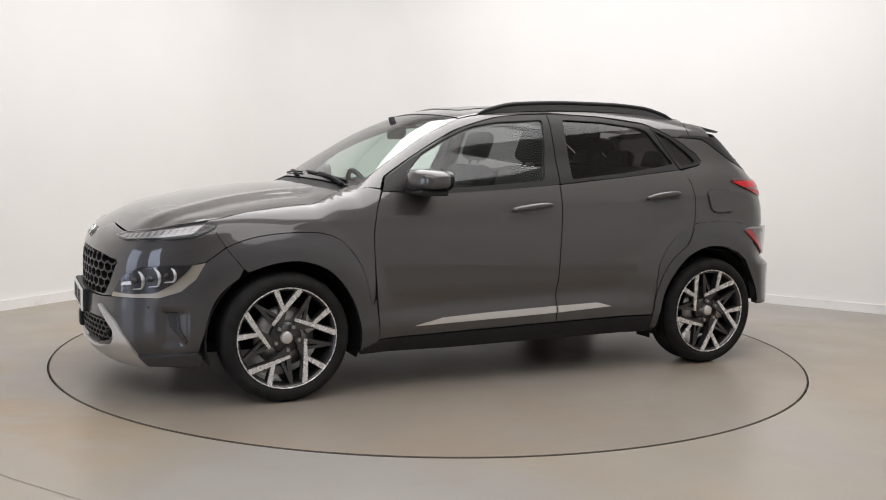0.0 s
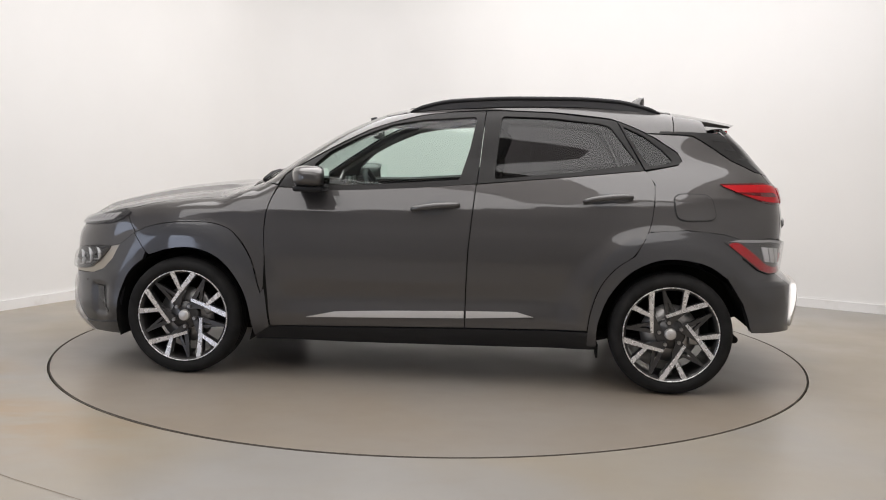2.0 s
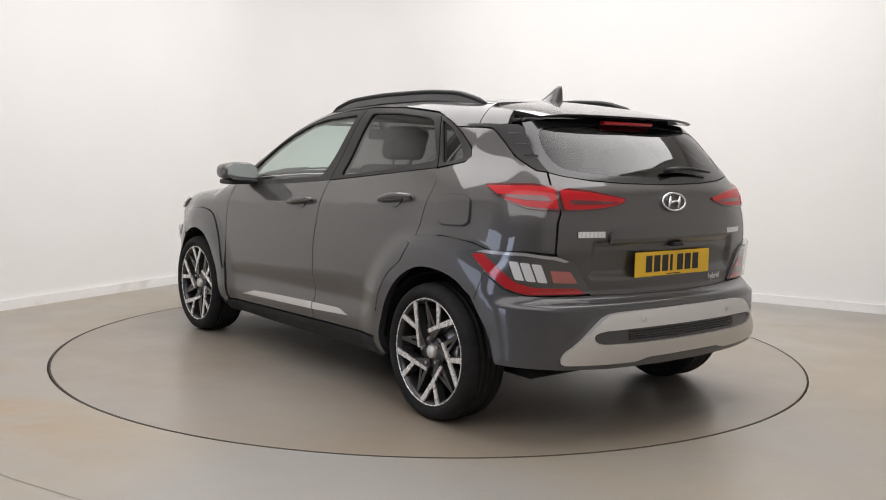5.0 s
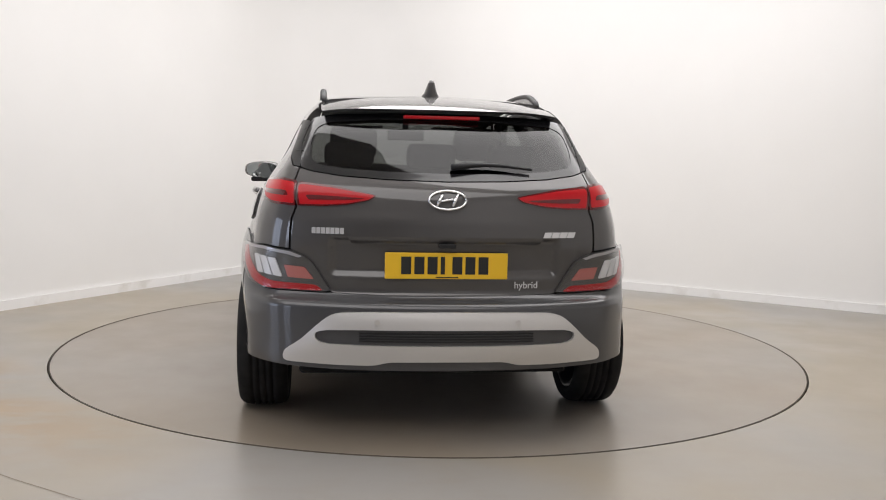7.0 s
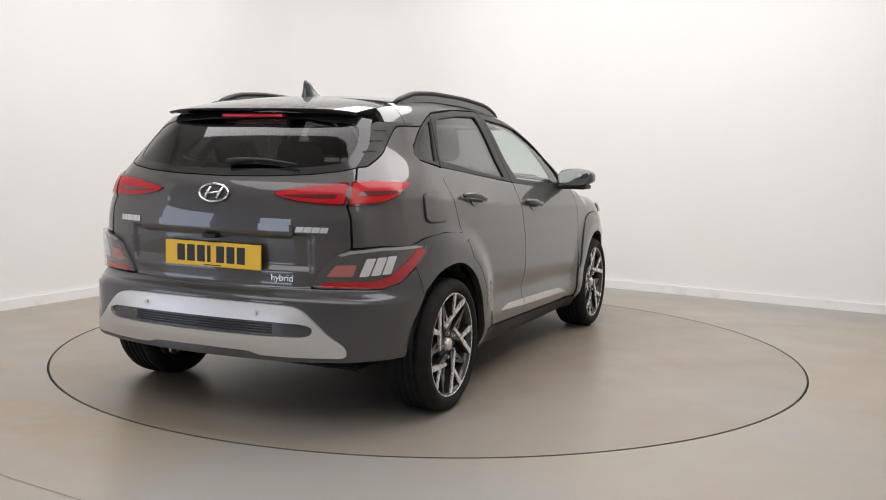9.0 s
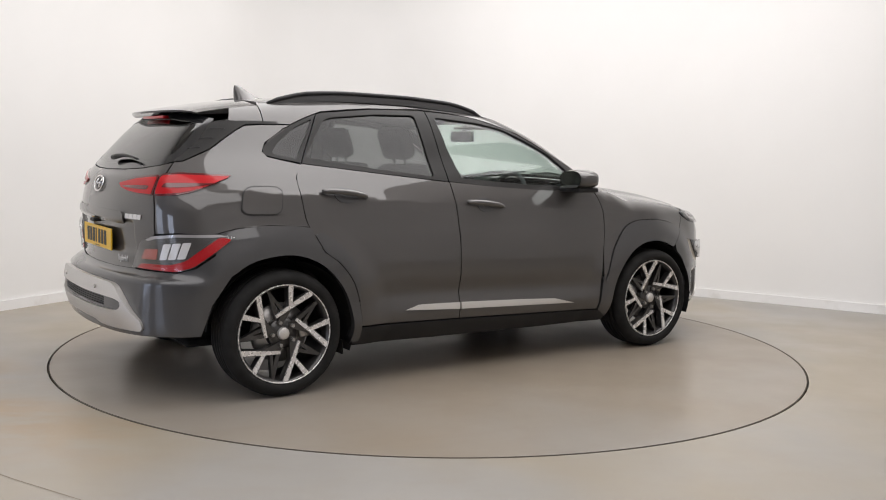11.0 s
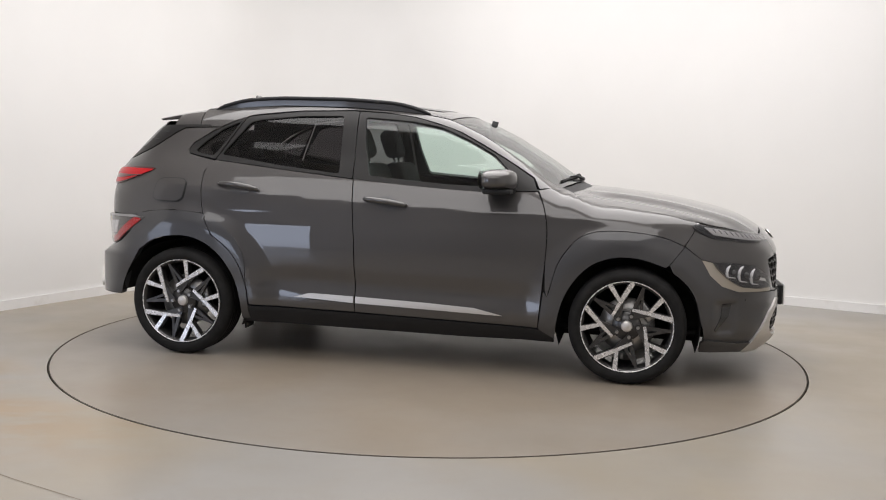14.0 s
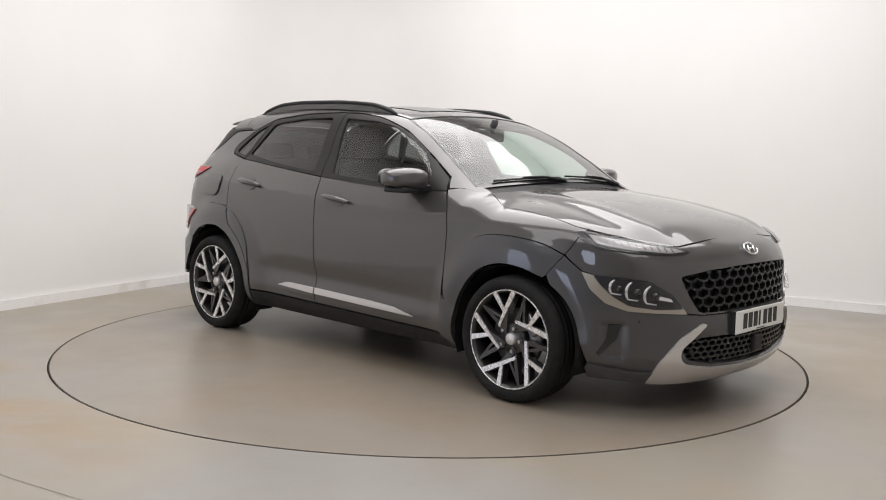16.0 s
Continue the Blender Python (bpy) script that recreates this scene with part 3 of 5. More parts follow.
DOOR_LINE, REAR_LINE, ROOF_LINE = eased(DOOR_LINE, 3), eased(REAR_LINE, 3), eased(ROOF_LINE, 3)
ARCH_F, ARCH_R, FLARE_R = eased(ARCH_F), eased(ARCH_R), eased(FLARE_R)
FLARE_F = FLARE_F[:3] + eased(FLARE_F[3:])
SEAM_F = [(1.583, 0.755), (1.550, 0.713), (1.508, 0.660)]


def bowed(loop, n=1, r=0.016):
    """Corners rounded to about one radius."""
    k = np.array([DEG, 1.0]) if max(abs(u) for u, v in loop) > 4 else np.array([1.0, 1.0])
    out = []
    for i, p in enumerate(loop):
        p, a, b = np.array(p) * k, np.array(loop[i - 1]) * k, np.array(loop[(i + 1) % len(loop)]) * k
        la, lb = np.linalg.norm(a - p), np.linalg.norm(b - p)
        q, w = p + (a - p) * min(r, la * 0.4) / la, p + (b - p) * min(r, lb * 0.4) / lb
        for t in (0, 0.33, 0.67, 1):
            out.append(tuple(((1 - t) ** 2 * q + 2 * t * (1 - t) * p + t * t * w) / k))
    return out


def build_car():
    car = tagged(new("car"), "dark grey metallic compact crossover car, parked on the turntable, doors shut", "car")

    def pair(name, outline, view, mat, label="", **more):
        data = skin(outline, view, **more)
        return [sheet(name, data, mat, car, s, label) for s in (1, -1)]

    # -- flanks --
    front_doors = pair("front_door", DOOR_LINE[3:] + MID_LINE + BELT[1:-1], "side", PAINT, grid=0.018)
    rear_doors = pair("rear_door", [(-0.233, 0.309), (-0.233, 0.483), (-0.242, 0.728), (-0.272, 1.062)] + BELT_REAR[::-1][1:] + REAR_LINE[1:], "side", PAINT, grid=0.018)
    bonnet_edge = [(1.660, 0.760), (1.586, 0.772), (1.47, 0.765), (1.35, 0.756), (1.23, 0.748), (1.124, 0.741), (1.05, 0.70), (0.975, 0.660)]
    pair("front_wing", eased([(0.798, 1.032), (0.839, 0.929), (0.858, 0.803), (0.852, 0.640), (0.854, 0.500)], 3) + [(a - 0.004, z + 0.006) if a < 1.0 else (a, z + 0.006) for a, z in FLARE_F[2:]]
         + [(1.610, 0.80), (1.633, 0.845)] + from_top([(x, y + 0.004) for x, y in eased(bonnet_edge, 2)], "side") + [(0.90, 1.050)], "side", PAINT, grid=0.018)
    pair("front_arch_trim", FLARE_F[:-1] + SEAM_F + [(1.489, 0.645)] + [q for q in ARCH_F[::-1] if q[0] < 1.48], "side", CLAD, "satin grey wheel-arch cladding", offset=0.008, flange=0.035)
    rear_door_flare = eased([(-0.888, 0.440), (-0.899, 0.600), (-0.972, 0.722), (-1.088, 0.806), (-1.140, 0.800)]) + REAR_LINE[15:25]
    pair("rear_door_arch_trim", rear_door_flare, "side", CLAD, "satin grey cladding on the door edge", offset=0.007, flange=0.012)
    quarter_flare = eased([(-1.152, 0.806), (-1.173, 0.838), (-1.365, 0.852), (-1.542, 0.836), (-1.646, 0.809)]) + [(-1.655, 0.76), (-1.60, 0.60)] + ARCH_R[10:] + [(-0.872, 0.240)] + eased([(-0.872, 0.322), (-0.888, 0.430), (-0.931, 0.555), (-1.007, 0.652), (-1.100, 0.718)])
    pair("rear_arch_trim", quarter_flare, "side", CLAD, "satin grey wheel-arch cladding", offset=0.008, flange=0.035)
    pair("sill", [(0.905, 0.262), (0.817, 0.272), (-0.23, 0.300), (-0.867, 0.312), (-0.915, 0.300), (-0.918, 0.215), (-0.4, 0.205), (0.4, 0.195), (0.908, 0.20)], "side", BLACK, "black plastic sill", offset=0.004, flange=0.05)
    pair("door_strip", [(0.621, 0.336), (0.464, 0.370), (0.2, 0.383), (-0.224, 0.397), (-0.224, 0.361)], "side", SILVER, "silver trim strip", offset=0.010, flange=0.012, grid=0.015)
    pair("rear_door_strip", [(-0.236, 0.397), (-0.480, 0.403), (-0.506, 0.401), (-0.591, 0.379), (-0.236, 0.361)], "side", SILVER, "silver trim strip", offset=0.010, flange=0.012, grid=0.015)
    flap = rounded([(-1.290, 1.036), (-1.480, 1.036), (-1.510, 0.910), (-1.310, 0.905)], 3, 0.16)
    pair("fuel_flap_joint", [(x + (x + 1.4) * 0.055, z + (z - 0.97) * 0.09) for x, z in flap], "side", INK, "dark joint round the flap", offset=0.005, flange=0.006, grid=0.015)
    pair("fuel_flap", flap, "side", PAINT, offset=0.0085, flange=0.003, grid=0.015)
    # roof edge and pillars over the doors
    low = from_side([(0.800, 1.040), (0.766, 1.099), (0.596, 1.203), (0.328, 1.346), (0.184, 1.394), (0.043, 1.430), (-0.140, 1.454), (-0.328, 1.465), (-0.655, 1.459), (-0.967, 1.429), (-1.083, 1.388), (-1.160, 1.354), (-1.30, 1.354)], "edge")
    high = from_top([(-1.30, 0.525), (-0.9, 0.545), (-0.3, 0.555), (0.0, 0.560), (0.24, 0.568), (0.45, 0.612), (0.66, 0.660), (0.86, 0.690), (0.93, 0.700), (0.95, 0.690)], "edge")
    pair("roof_pillar", low + high, "edge", PAINT)
    # black window frames and panes
    frame_f = [(-0.298, 1.456), (-0.270, 1.068)] + BELT[1:-1] + [(0.790, 1.028)] + ROOF_LINE[:16]
    frame_r = [(-0.304, 1.456), (-0.276, 1.068)] + [(-0.738, 1.113), (-1.143, 1.157), (-1.000, 1.412), (-0.967, 1.420), (-0.655, 1.451), (-0.34, 1.459)]
    frame_q = [(-1.150, 1.160), (-1.007, 1.412)] + ROOF_LINE[27:41]
    for doors, loop, hole, nm, mt in ((front_doors, frame_f, GLASS_F, "door_glass", CLEAR), (rear_doors, frame_r, GLASS_R, "door_glass", PRIVACY), (None, frame_q, GLASS_Q, "quarter_glass", PRIVACY)):
        data = skin(loop, "side", holes=[bowed(hole, r=0.02)], offset=0.0, flange=0.03, grid=0.025)
        pane = skin(bowed(hole, r=0.02), "side", offset=-0.008, flange=0, grid=0.04)
        for i, s in enumerate((1, -1)):
            if doors:
                for ob, d, m, lb in (("window_frame", data, FRAME, "satin black window frame"), (nm, pane, mt, "dark tinted glass" if mt == PRIVACY else "clear green-tinted glass")):
                    sheet(ob, d, m, doors[i], s, lb)
            else:
                sheet("quarter_window_frame", data, FRAME, car, s, "satin black window frame")
                sheet(nm, pane, mt, car, s, "dark tinted glass")
    # door handles
    for doors, hx, hz in ((front_doors, -0.06, 0.935), (rear_doors, -0.955, 0.995)):
        for d, s in zip(doors, (1, -1)):
            # no true recess: its shade is a slightly raised patch in darker paint
            cup = skin(rounded([(hx + 0.085, hz - 0.012), (hx + 0.04, hz + 0.038), (hx - 0.03, hz + 0.042), (hx - 0.06, hz + 0.005), (hx - 0.03, hz - 0.035), (hx + 0.05, hz - 0.038)], 2), "side", offset=0.004, flange=0.004, grid=0.012)
            sheet("handle_cup_shade", cup, CLAD, d, s, "raised darker patch that paints the shade of the handle recess")
            path = [on_body(hx + 0.125 - 0.25 * i / 12, hz - 0.012 + 0.028 * i / 12, "side", 0.012 + 0.022 * math.sin(math.pi * min(1, max(0, i / 12))) ** 0.6) for i in range(13)]
            bm = sweep(bmesh.new(), path, [0.006 + 0.011 * math.sin(math.pi * (0.08 + 0.84 * i / 12)) ** 0.5 for i in range(13)], 10, 0.95)
            if s < 0:
                bmesh.ops.scale(bm, vec=(1, -1, 1), verts=bm.verts)
                bmesh.ops.reverse_faces(bm, faces=bm.faces)
            part("door_handle", bm, PAINT, d, "grey painted pull handle")
    # door mirrors
    for d, s in zip(front_doors, (1, -1)):
        bm = bmesh.new()
        bmesh.ops.create_uvsphere(bm, u_segments=28, v_segments=18, radius=1)
        for v in bm.verts:
            x, y, z = v.co
            q = (abs(x) ** 3.4 + abs(y) ** 3.4 + abs(z) ** 3.4) ** (1 / 3.4)
            x, y, z = x / q, y / q, z / q
            v.co = (0.590 + (0.085 if x < 0 else 0.098 - 0.03 * max(0, y)) * x - 0.010 * y, 0.938 + 0.120 * y, 1.080 + (0.064 if z > 0 else 0.052) * z * (1 - 0.22 * max(0, y)) + 0.004 * y)
        for v in bm.verts:
            v.co.y *= s
        if s < 0:
            bmesh.ops.reverse_faces(bm, faces=bm.faces)
        cap = part("mirror_housing", bm, PAINT, d, "grey painted mirror cap")
        bm = bmesh.new()
        box(bm, (0.512, 0.830, 1.010), (0.668, 1.015, 1.040), bevel=0.012)
        box(bm, (0.555, 0.77, 1.014), (0.672, 0.90, 1.052), bevel=0.01)
        for v in bm.verts:
            v.co.y *= s
        if s < 0:
            bmesh.ops.reverse_faces(bm, faces=bm.faces)
        part("mirror_foot", bm, BLACK, d, "black mirror arm")
        bm = bmesh.new()
        n = 28
        ring = []
        for k in range(n):
            a = k * math.tau / n
            c, sn = math.cos(a), math.sin(a)
            ring.append((0.938 + 0.102 * math.copysign(abs(c) ** 0.75, c), 1.085 + 0.050 * math.copysign(abs(sn) ** 0.75, sn) + 0.004 * c))
        bm.faces.new([bm.verts.new((0.5035 - 0.010 * (y - 0.938) / 0.120, y * s, z)) for y, z in (ring if s < 0 else ring[::-1])])
        part("mirror_glass", bm, material("mirror_glass", (0.85, 0.9, 0.88), 0.02, 1.0), d, "silvered mirror glass", False)

    # -- top --
    bonnet = both_top(eased([(2.028, 0.0), (2.018, 0.229), (1.988, 0.500), (1.910, 0.610), (1.752, 0.728), (1.660, 0.758)], 2) + eased(bonnet_edge, 2)[1:] + [ (1.02, 0.45), (1.05, 0.2), (1.056, 0.0)])
    def crease(P):
        """Two raised creases and a shallow hollow between them."""
        y = np.abs(P[:, 1])
        line = 0.43 + 0.10 * step(1.1, 2.0, P[:, 0])
        fade = step(2.05, 1.85, P[:, 0]) * step(1.0, 1.2, P[:, 0])
        P = P.copy()
        P[:, 2] += fade * (0.010 * np.exp(-((y - line) / 0.05) ** 2) - 0.005 * np.exp(-((y - line - 0.11) / 0.05) ** 2))
        return P
    sheet("bonnet", skin(bonnet, "top", fit=crease, flange=0.012), PAINT, car, 1, "grey bonnet with two creases")
    cowl = both_top([(1.050, 0.0), (1.044, 0.2), (1.012, 0.45), (0.965, 0.65), (0.925, 0.69), (0.90, 0.68), (0.955, 0.45), (0.985, 0.2), (0.992, 0.0)])
    sheet("cowl", skin(cowl, "top", offset=-0.012, flange=0.02), BLACK, car, 1, "black plastic cowl")
    screen = both_top([(0.988, 0.0), (0.980, 0.2), (0.950, 0.45), (0.905, 0.678), (0.86, 0.684), (0.66, 0.654), (0.45, 0.606), (0.25, 0.562), (0.275, 0.40), (0.30, 0.2), (0.305, 0.0)])
    pane = both_top([(0.955, 0.0), (0.945, 0.2), (0.915, 0.45), (0.872, 0.658), (0.84, 0.666), (0.65, 0.638), (0.45, 0.592), (0.262, 0.550), (0.285, 0.40), (0.311, 0.2), (0.316, 0.0)])
    ws = sheet("windscreen", skin(pane, "top", offset=-0.004, flange=0, grid=0.05), CLEAR, car, 1, "clear windscreen")
    sheet("windscreen_border", skin(screen, "top", offset=-0.004, holes=[pane], flange=0.006), GLOSS, ws, 1, "black border band")
    roof = both_top([(0.298, 0.0), (0.293, 0.2), (0.268, 0.40), (0.245, 0.556), (0.0, 0.552), (-0.3, 0.547), (-0.9, 0.537), (-1.296, 0.517), (-1.296, 0.0)])
    sun = rounded(both_top([(0.16, 0.0), (0.15, 0.36), (-0.18, 0.37), (-0.18, 0.0)]), 1, 0.08)
    rf = sheet("roof", skin(roof, "top", flange=0.012), PAINT, car, 1)
    sheet("sunroof", skin(sun, "top", offset=0.003, flange=0.004, grid=0.04), GLOSS, rf, 1, "dark glass sunroof")
    sheet("roof_lining", skin(both_top([(0.30, 0.0), (0.29, 0.2), (0.25, 0.52), (-0.9, 0.50), (-1.40, 0.48), (-1.40, 0.0)]), "top", offset=-0.045, flange=0.0, grid=0.06), LINING, car, 1, "pale cloth roof lining")
    # roof rails
    for s in (1, -1):
        path, rad = [], []
        for i in range(25):
            f = i / 24
            x = 0.12 - 1.36 * f
            y = 0.545 - 0.02 * f
            base = on_body(x, y, "top").z
            lift = 0.042 * min(1, math.sin(math.pi * f) * 2.2) ** 0.7 if 0 < f < 1 else 0
            path.append((x, y * s, base + lift - 0.004))
            rad.append(0.016 if 0 < i < 24 else 0.009)
        rail = part("roof_rail", sweep(bmesh.new(), path, rad, 10, 0.8), BLACK, car, "black roof rail")
        bm = bmesh.new()
        for i in range(24):
            a, b = path[i], path[i + 1]
            za, zb = on_body(a[0], abs(a[1]), "top").z, on_body(b[0], abs(b[1]), "top").z
            for dy in (-0.008, 0.008):
                bm.faces.new([bm.verts.new(c) for c in ((a[0], a[1] + dy, za - 0.005), (b[0], b[1] + dy, zb - 0.005), (b[0], b[1] + dy, b[2]), (a[0], a[1] + dy, a[2]))])
        part("rail_foot", bm, CLAD, rail, "grey web under the rail", False)
    # aerial fin
    bm = bmesh.new()
    rings = []
    zb = on_body(-1.16, 0.0, "top").z - 0.006
    for f, hw in ((0, 0.100), (0.12, 0.082), (0.3, 0.060), (0.6, 0.042), (0.85, 0.030), (1, 0.018)):
        x0, x1 = -1.02 - 0.155 * f ** 0.8, -1.205 - 0.005 * math.sin(f * 3)
        tip = 0.082 * f
        ring = []
        for k in range(14):
            a = k * math.tau / 14
            c, sn = math.cos(a), math.sin(a)
            ring.append(bm.verts.new(((x0 + x1) / 2 + (x0 - x1) / 2 * c, hw * sn * (0.55 - 0.45 * c if c > 0 else 0.55 + 0.45 * -c * 0.3), zb + tip - 0.004 * (1 - c) * (1 - f))))
        rings.append(ring)
    for a, b in zip(rings, rings[1:]):
        for k in range(14):
            bm.faces.new((a[k], a[(k + 1) % 14], b[(k + 1) % 14], b[k]))
    bm.faces.new(rings[-1])
    part("aerial_fin", bm, PAINT, car, "grey shark-fin aerial")

    build_front(car)
    build_rear(car)
    build_under(car)
    build_cabin(car)
    build_wheels(car)
    return car


def chain_box(bm, a, b, wide, deep, n):
    """A short bar between two points, its depth along n."""
    a, b, n = Vector(a), Vector(b), Vector(n)
    d = (b - a).normalized()
    s = d.cross(n).normalized() * wide / 2
    n = n.normalized() * deep
    lo = [bm.verts.new(p) for p in (a + s, b + s, b - s, a - s)]
    hi = [bm.verts.new(p.co - n) for p in lo]
    bm.faces.new(lo)
    for i in range(4):
        j = (i + 1) % 4
        bm.faces.new((lo[j], lo[i], hi[i], hi[j]))


def lattice(loop, view, cell, offset, wide, deep, parent, name, mat, label):
    """Honeycomb grille bars inside a loop."""
    bm = bmesh.new()
    k = np.array([DEG, 1.0])
    L = [tuple(np.array(p) * k) for p in loop]
    xs, zs = [p[0] for p in L], [p[1] for p in L]
    h = cell * 0.62
    segs = []
    row = 0
    z = min(zs) - h
    while z < max(zs) + h:
        x = -cell * (int(-min(xs) / cell) + 2) + (cell / 2 if row % 2 else 0)
        while x < max(xs) + cell:
            # each cell: a lip bowed down at its middle, and an upright to the row above
            segs += [((x, z), (x + cell * 0.30, z - h * 0.33)), ((x + cell * 0.30, z - h * 0.33), (x + cell * 0.70, z - h * 0.33)), ((x + cell * 0.70, z - h * 0.33), (x + cell, z)),
                     ((x, z), (x, z + h * 0.70))]
            x += cell
        z += h
        row += 1
    A, B = np.array([s[0] for s in segs]), np.array([s[1] for s in segs])
    ok = inside(A, L) & inside(B, L)
    A, B = A[ok], B[ok]
    PA, PB = lay(A / k, view)[0], lay(B / k, view)[0]
    NA = outward(PA)
    for a, b, n in zip(PA, PB, NA):
        chain_box(bm, a + n * offset, b + n * offset, wide, deep, n)
    bmesh.ops.recalc_face_normals(bm, faces=bm.faces)
    return part(name, bm, mat, parent, label, False)


def plate(car, name, centre, turn, mat, label, marks):
    """A number plate; its characters are plain bars."""
    bm = box(bmesh.new(), (-0.26, -0.0555, -0.004), (0.26, 0.0555, 0.004), bevel=0.003)
    p = part(name, bm, mat, car, label, False)
    p.matrix_basis = Matrix.Translation(centre) @ turn
    x = -0.192
    for i in range(7):
        w = 0.018 if i == 3 else 0.042
        part("plate_mark", box(bmesh.new(), (x, -0.035, 0.0042), (x + w, 0.039, 0.0052)), INK, p, "black bar", False)
        x += w + 0.0135 + (0.018 if i == 3 else 0)
    bm = box(bmesh.new(), (-0.045, -0.050, 0.0042), (0.05, -0.046, 0.005))
    part("plate_small_mark", bm, INK, p, "tiny dark line", False)
    return p


def badge(car, centre, turn, wide, high):
    """Oval chrome ring with a slanted bar shape."""
    bm = bmesh.new()
    path = [(wide * math.cos(k * math.tau / 40), high * math.sin(k * math.tau / 40), 0.004) for k in range(40)]
    sweep(bm, path, 0.0052, 8, 0.8, closed=True)
    ring = part("badge", bm, CHROME, car, "oval chrome badge")
    ring.matrix_basis = Matrix.Translation(centre) @ turn
    bm = bmesh.new()
    for x in (-0.42, 0.42):
        sweep(bm, [((x - 0.16) * wide, -0.66 * high, 0.004), (x * wide, 0, 0.007), ((x + 0.16) * wide, 0.66 * high, 0.004)], [0.006, 0.008, 0.006], 6, 0.7)
    sweep(bm, [(-0.42 * wide, -0.12 * high, 0.005), (0, 0, 0.007), (0.42 * wide, 0.12 * high, 0.005)], 0.0055, 6, 0.7)
    part("badge_bar", bm, CHROME, ring, "chrome bars")
    return ring


FRONT_TURN = Matrix(((0, 0, 1, 0), (1, 0, 0, 0), (0, 1, 0, 0), (0, 0, 0, 1)))    # drawing x to the car's left, up, facing ahead
REAR_TURN = Matrix(((0, 0, -1, 0), (-1, 0, 0, 0), (0, 1, 0, 0), (0, 0, 0, 1)))
GRILLE = [(0.0, 0.716), (10.0, 0.715), (22.9, 0.706), (33.0, 0.682), (33.2, 0.668), (30.1, 0.574), (27.3, 0.513), (25.5, 0.506), (10.0, 0.506), (0.0, 0.506)]
LOW_GRILLE = [(0.0, 0.396), (14.0, 0.394), (26.0, 0.392), (31.7, 0.375), (32.3, 0.326), (30.8, 0.292), (22.4, 0.262), (10.0, 0.250), (0.0, 0.247)]


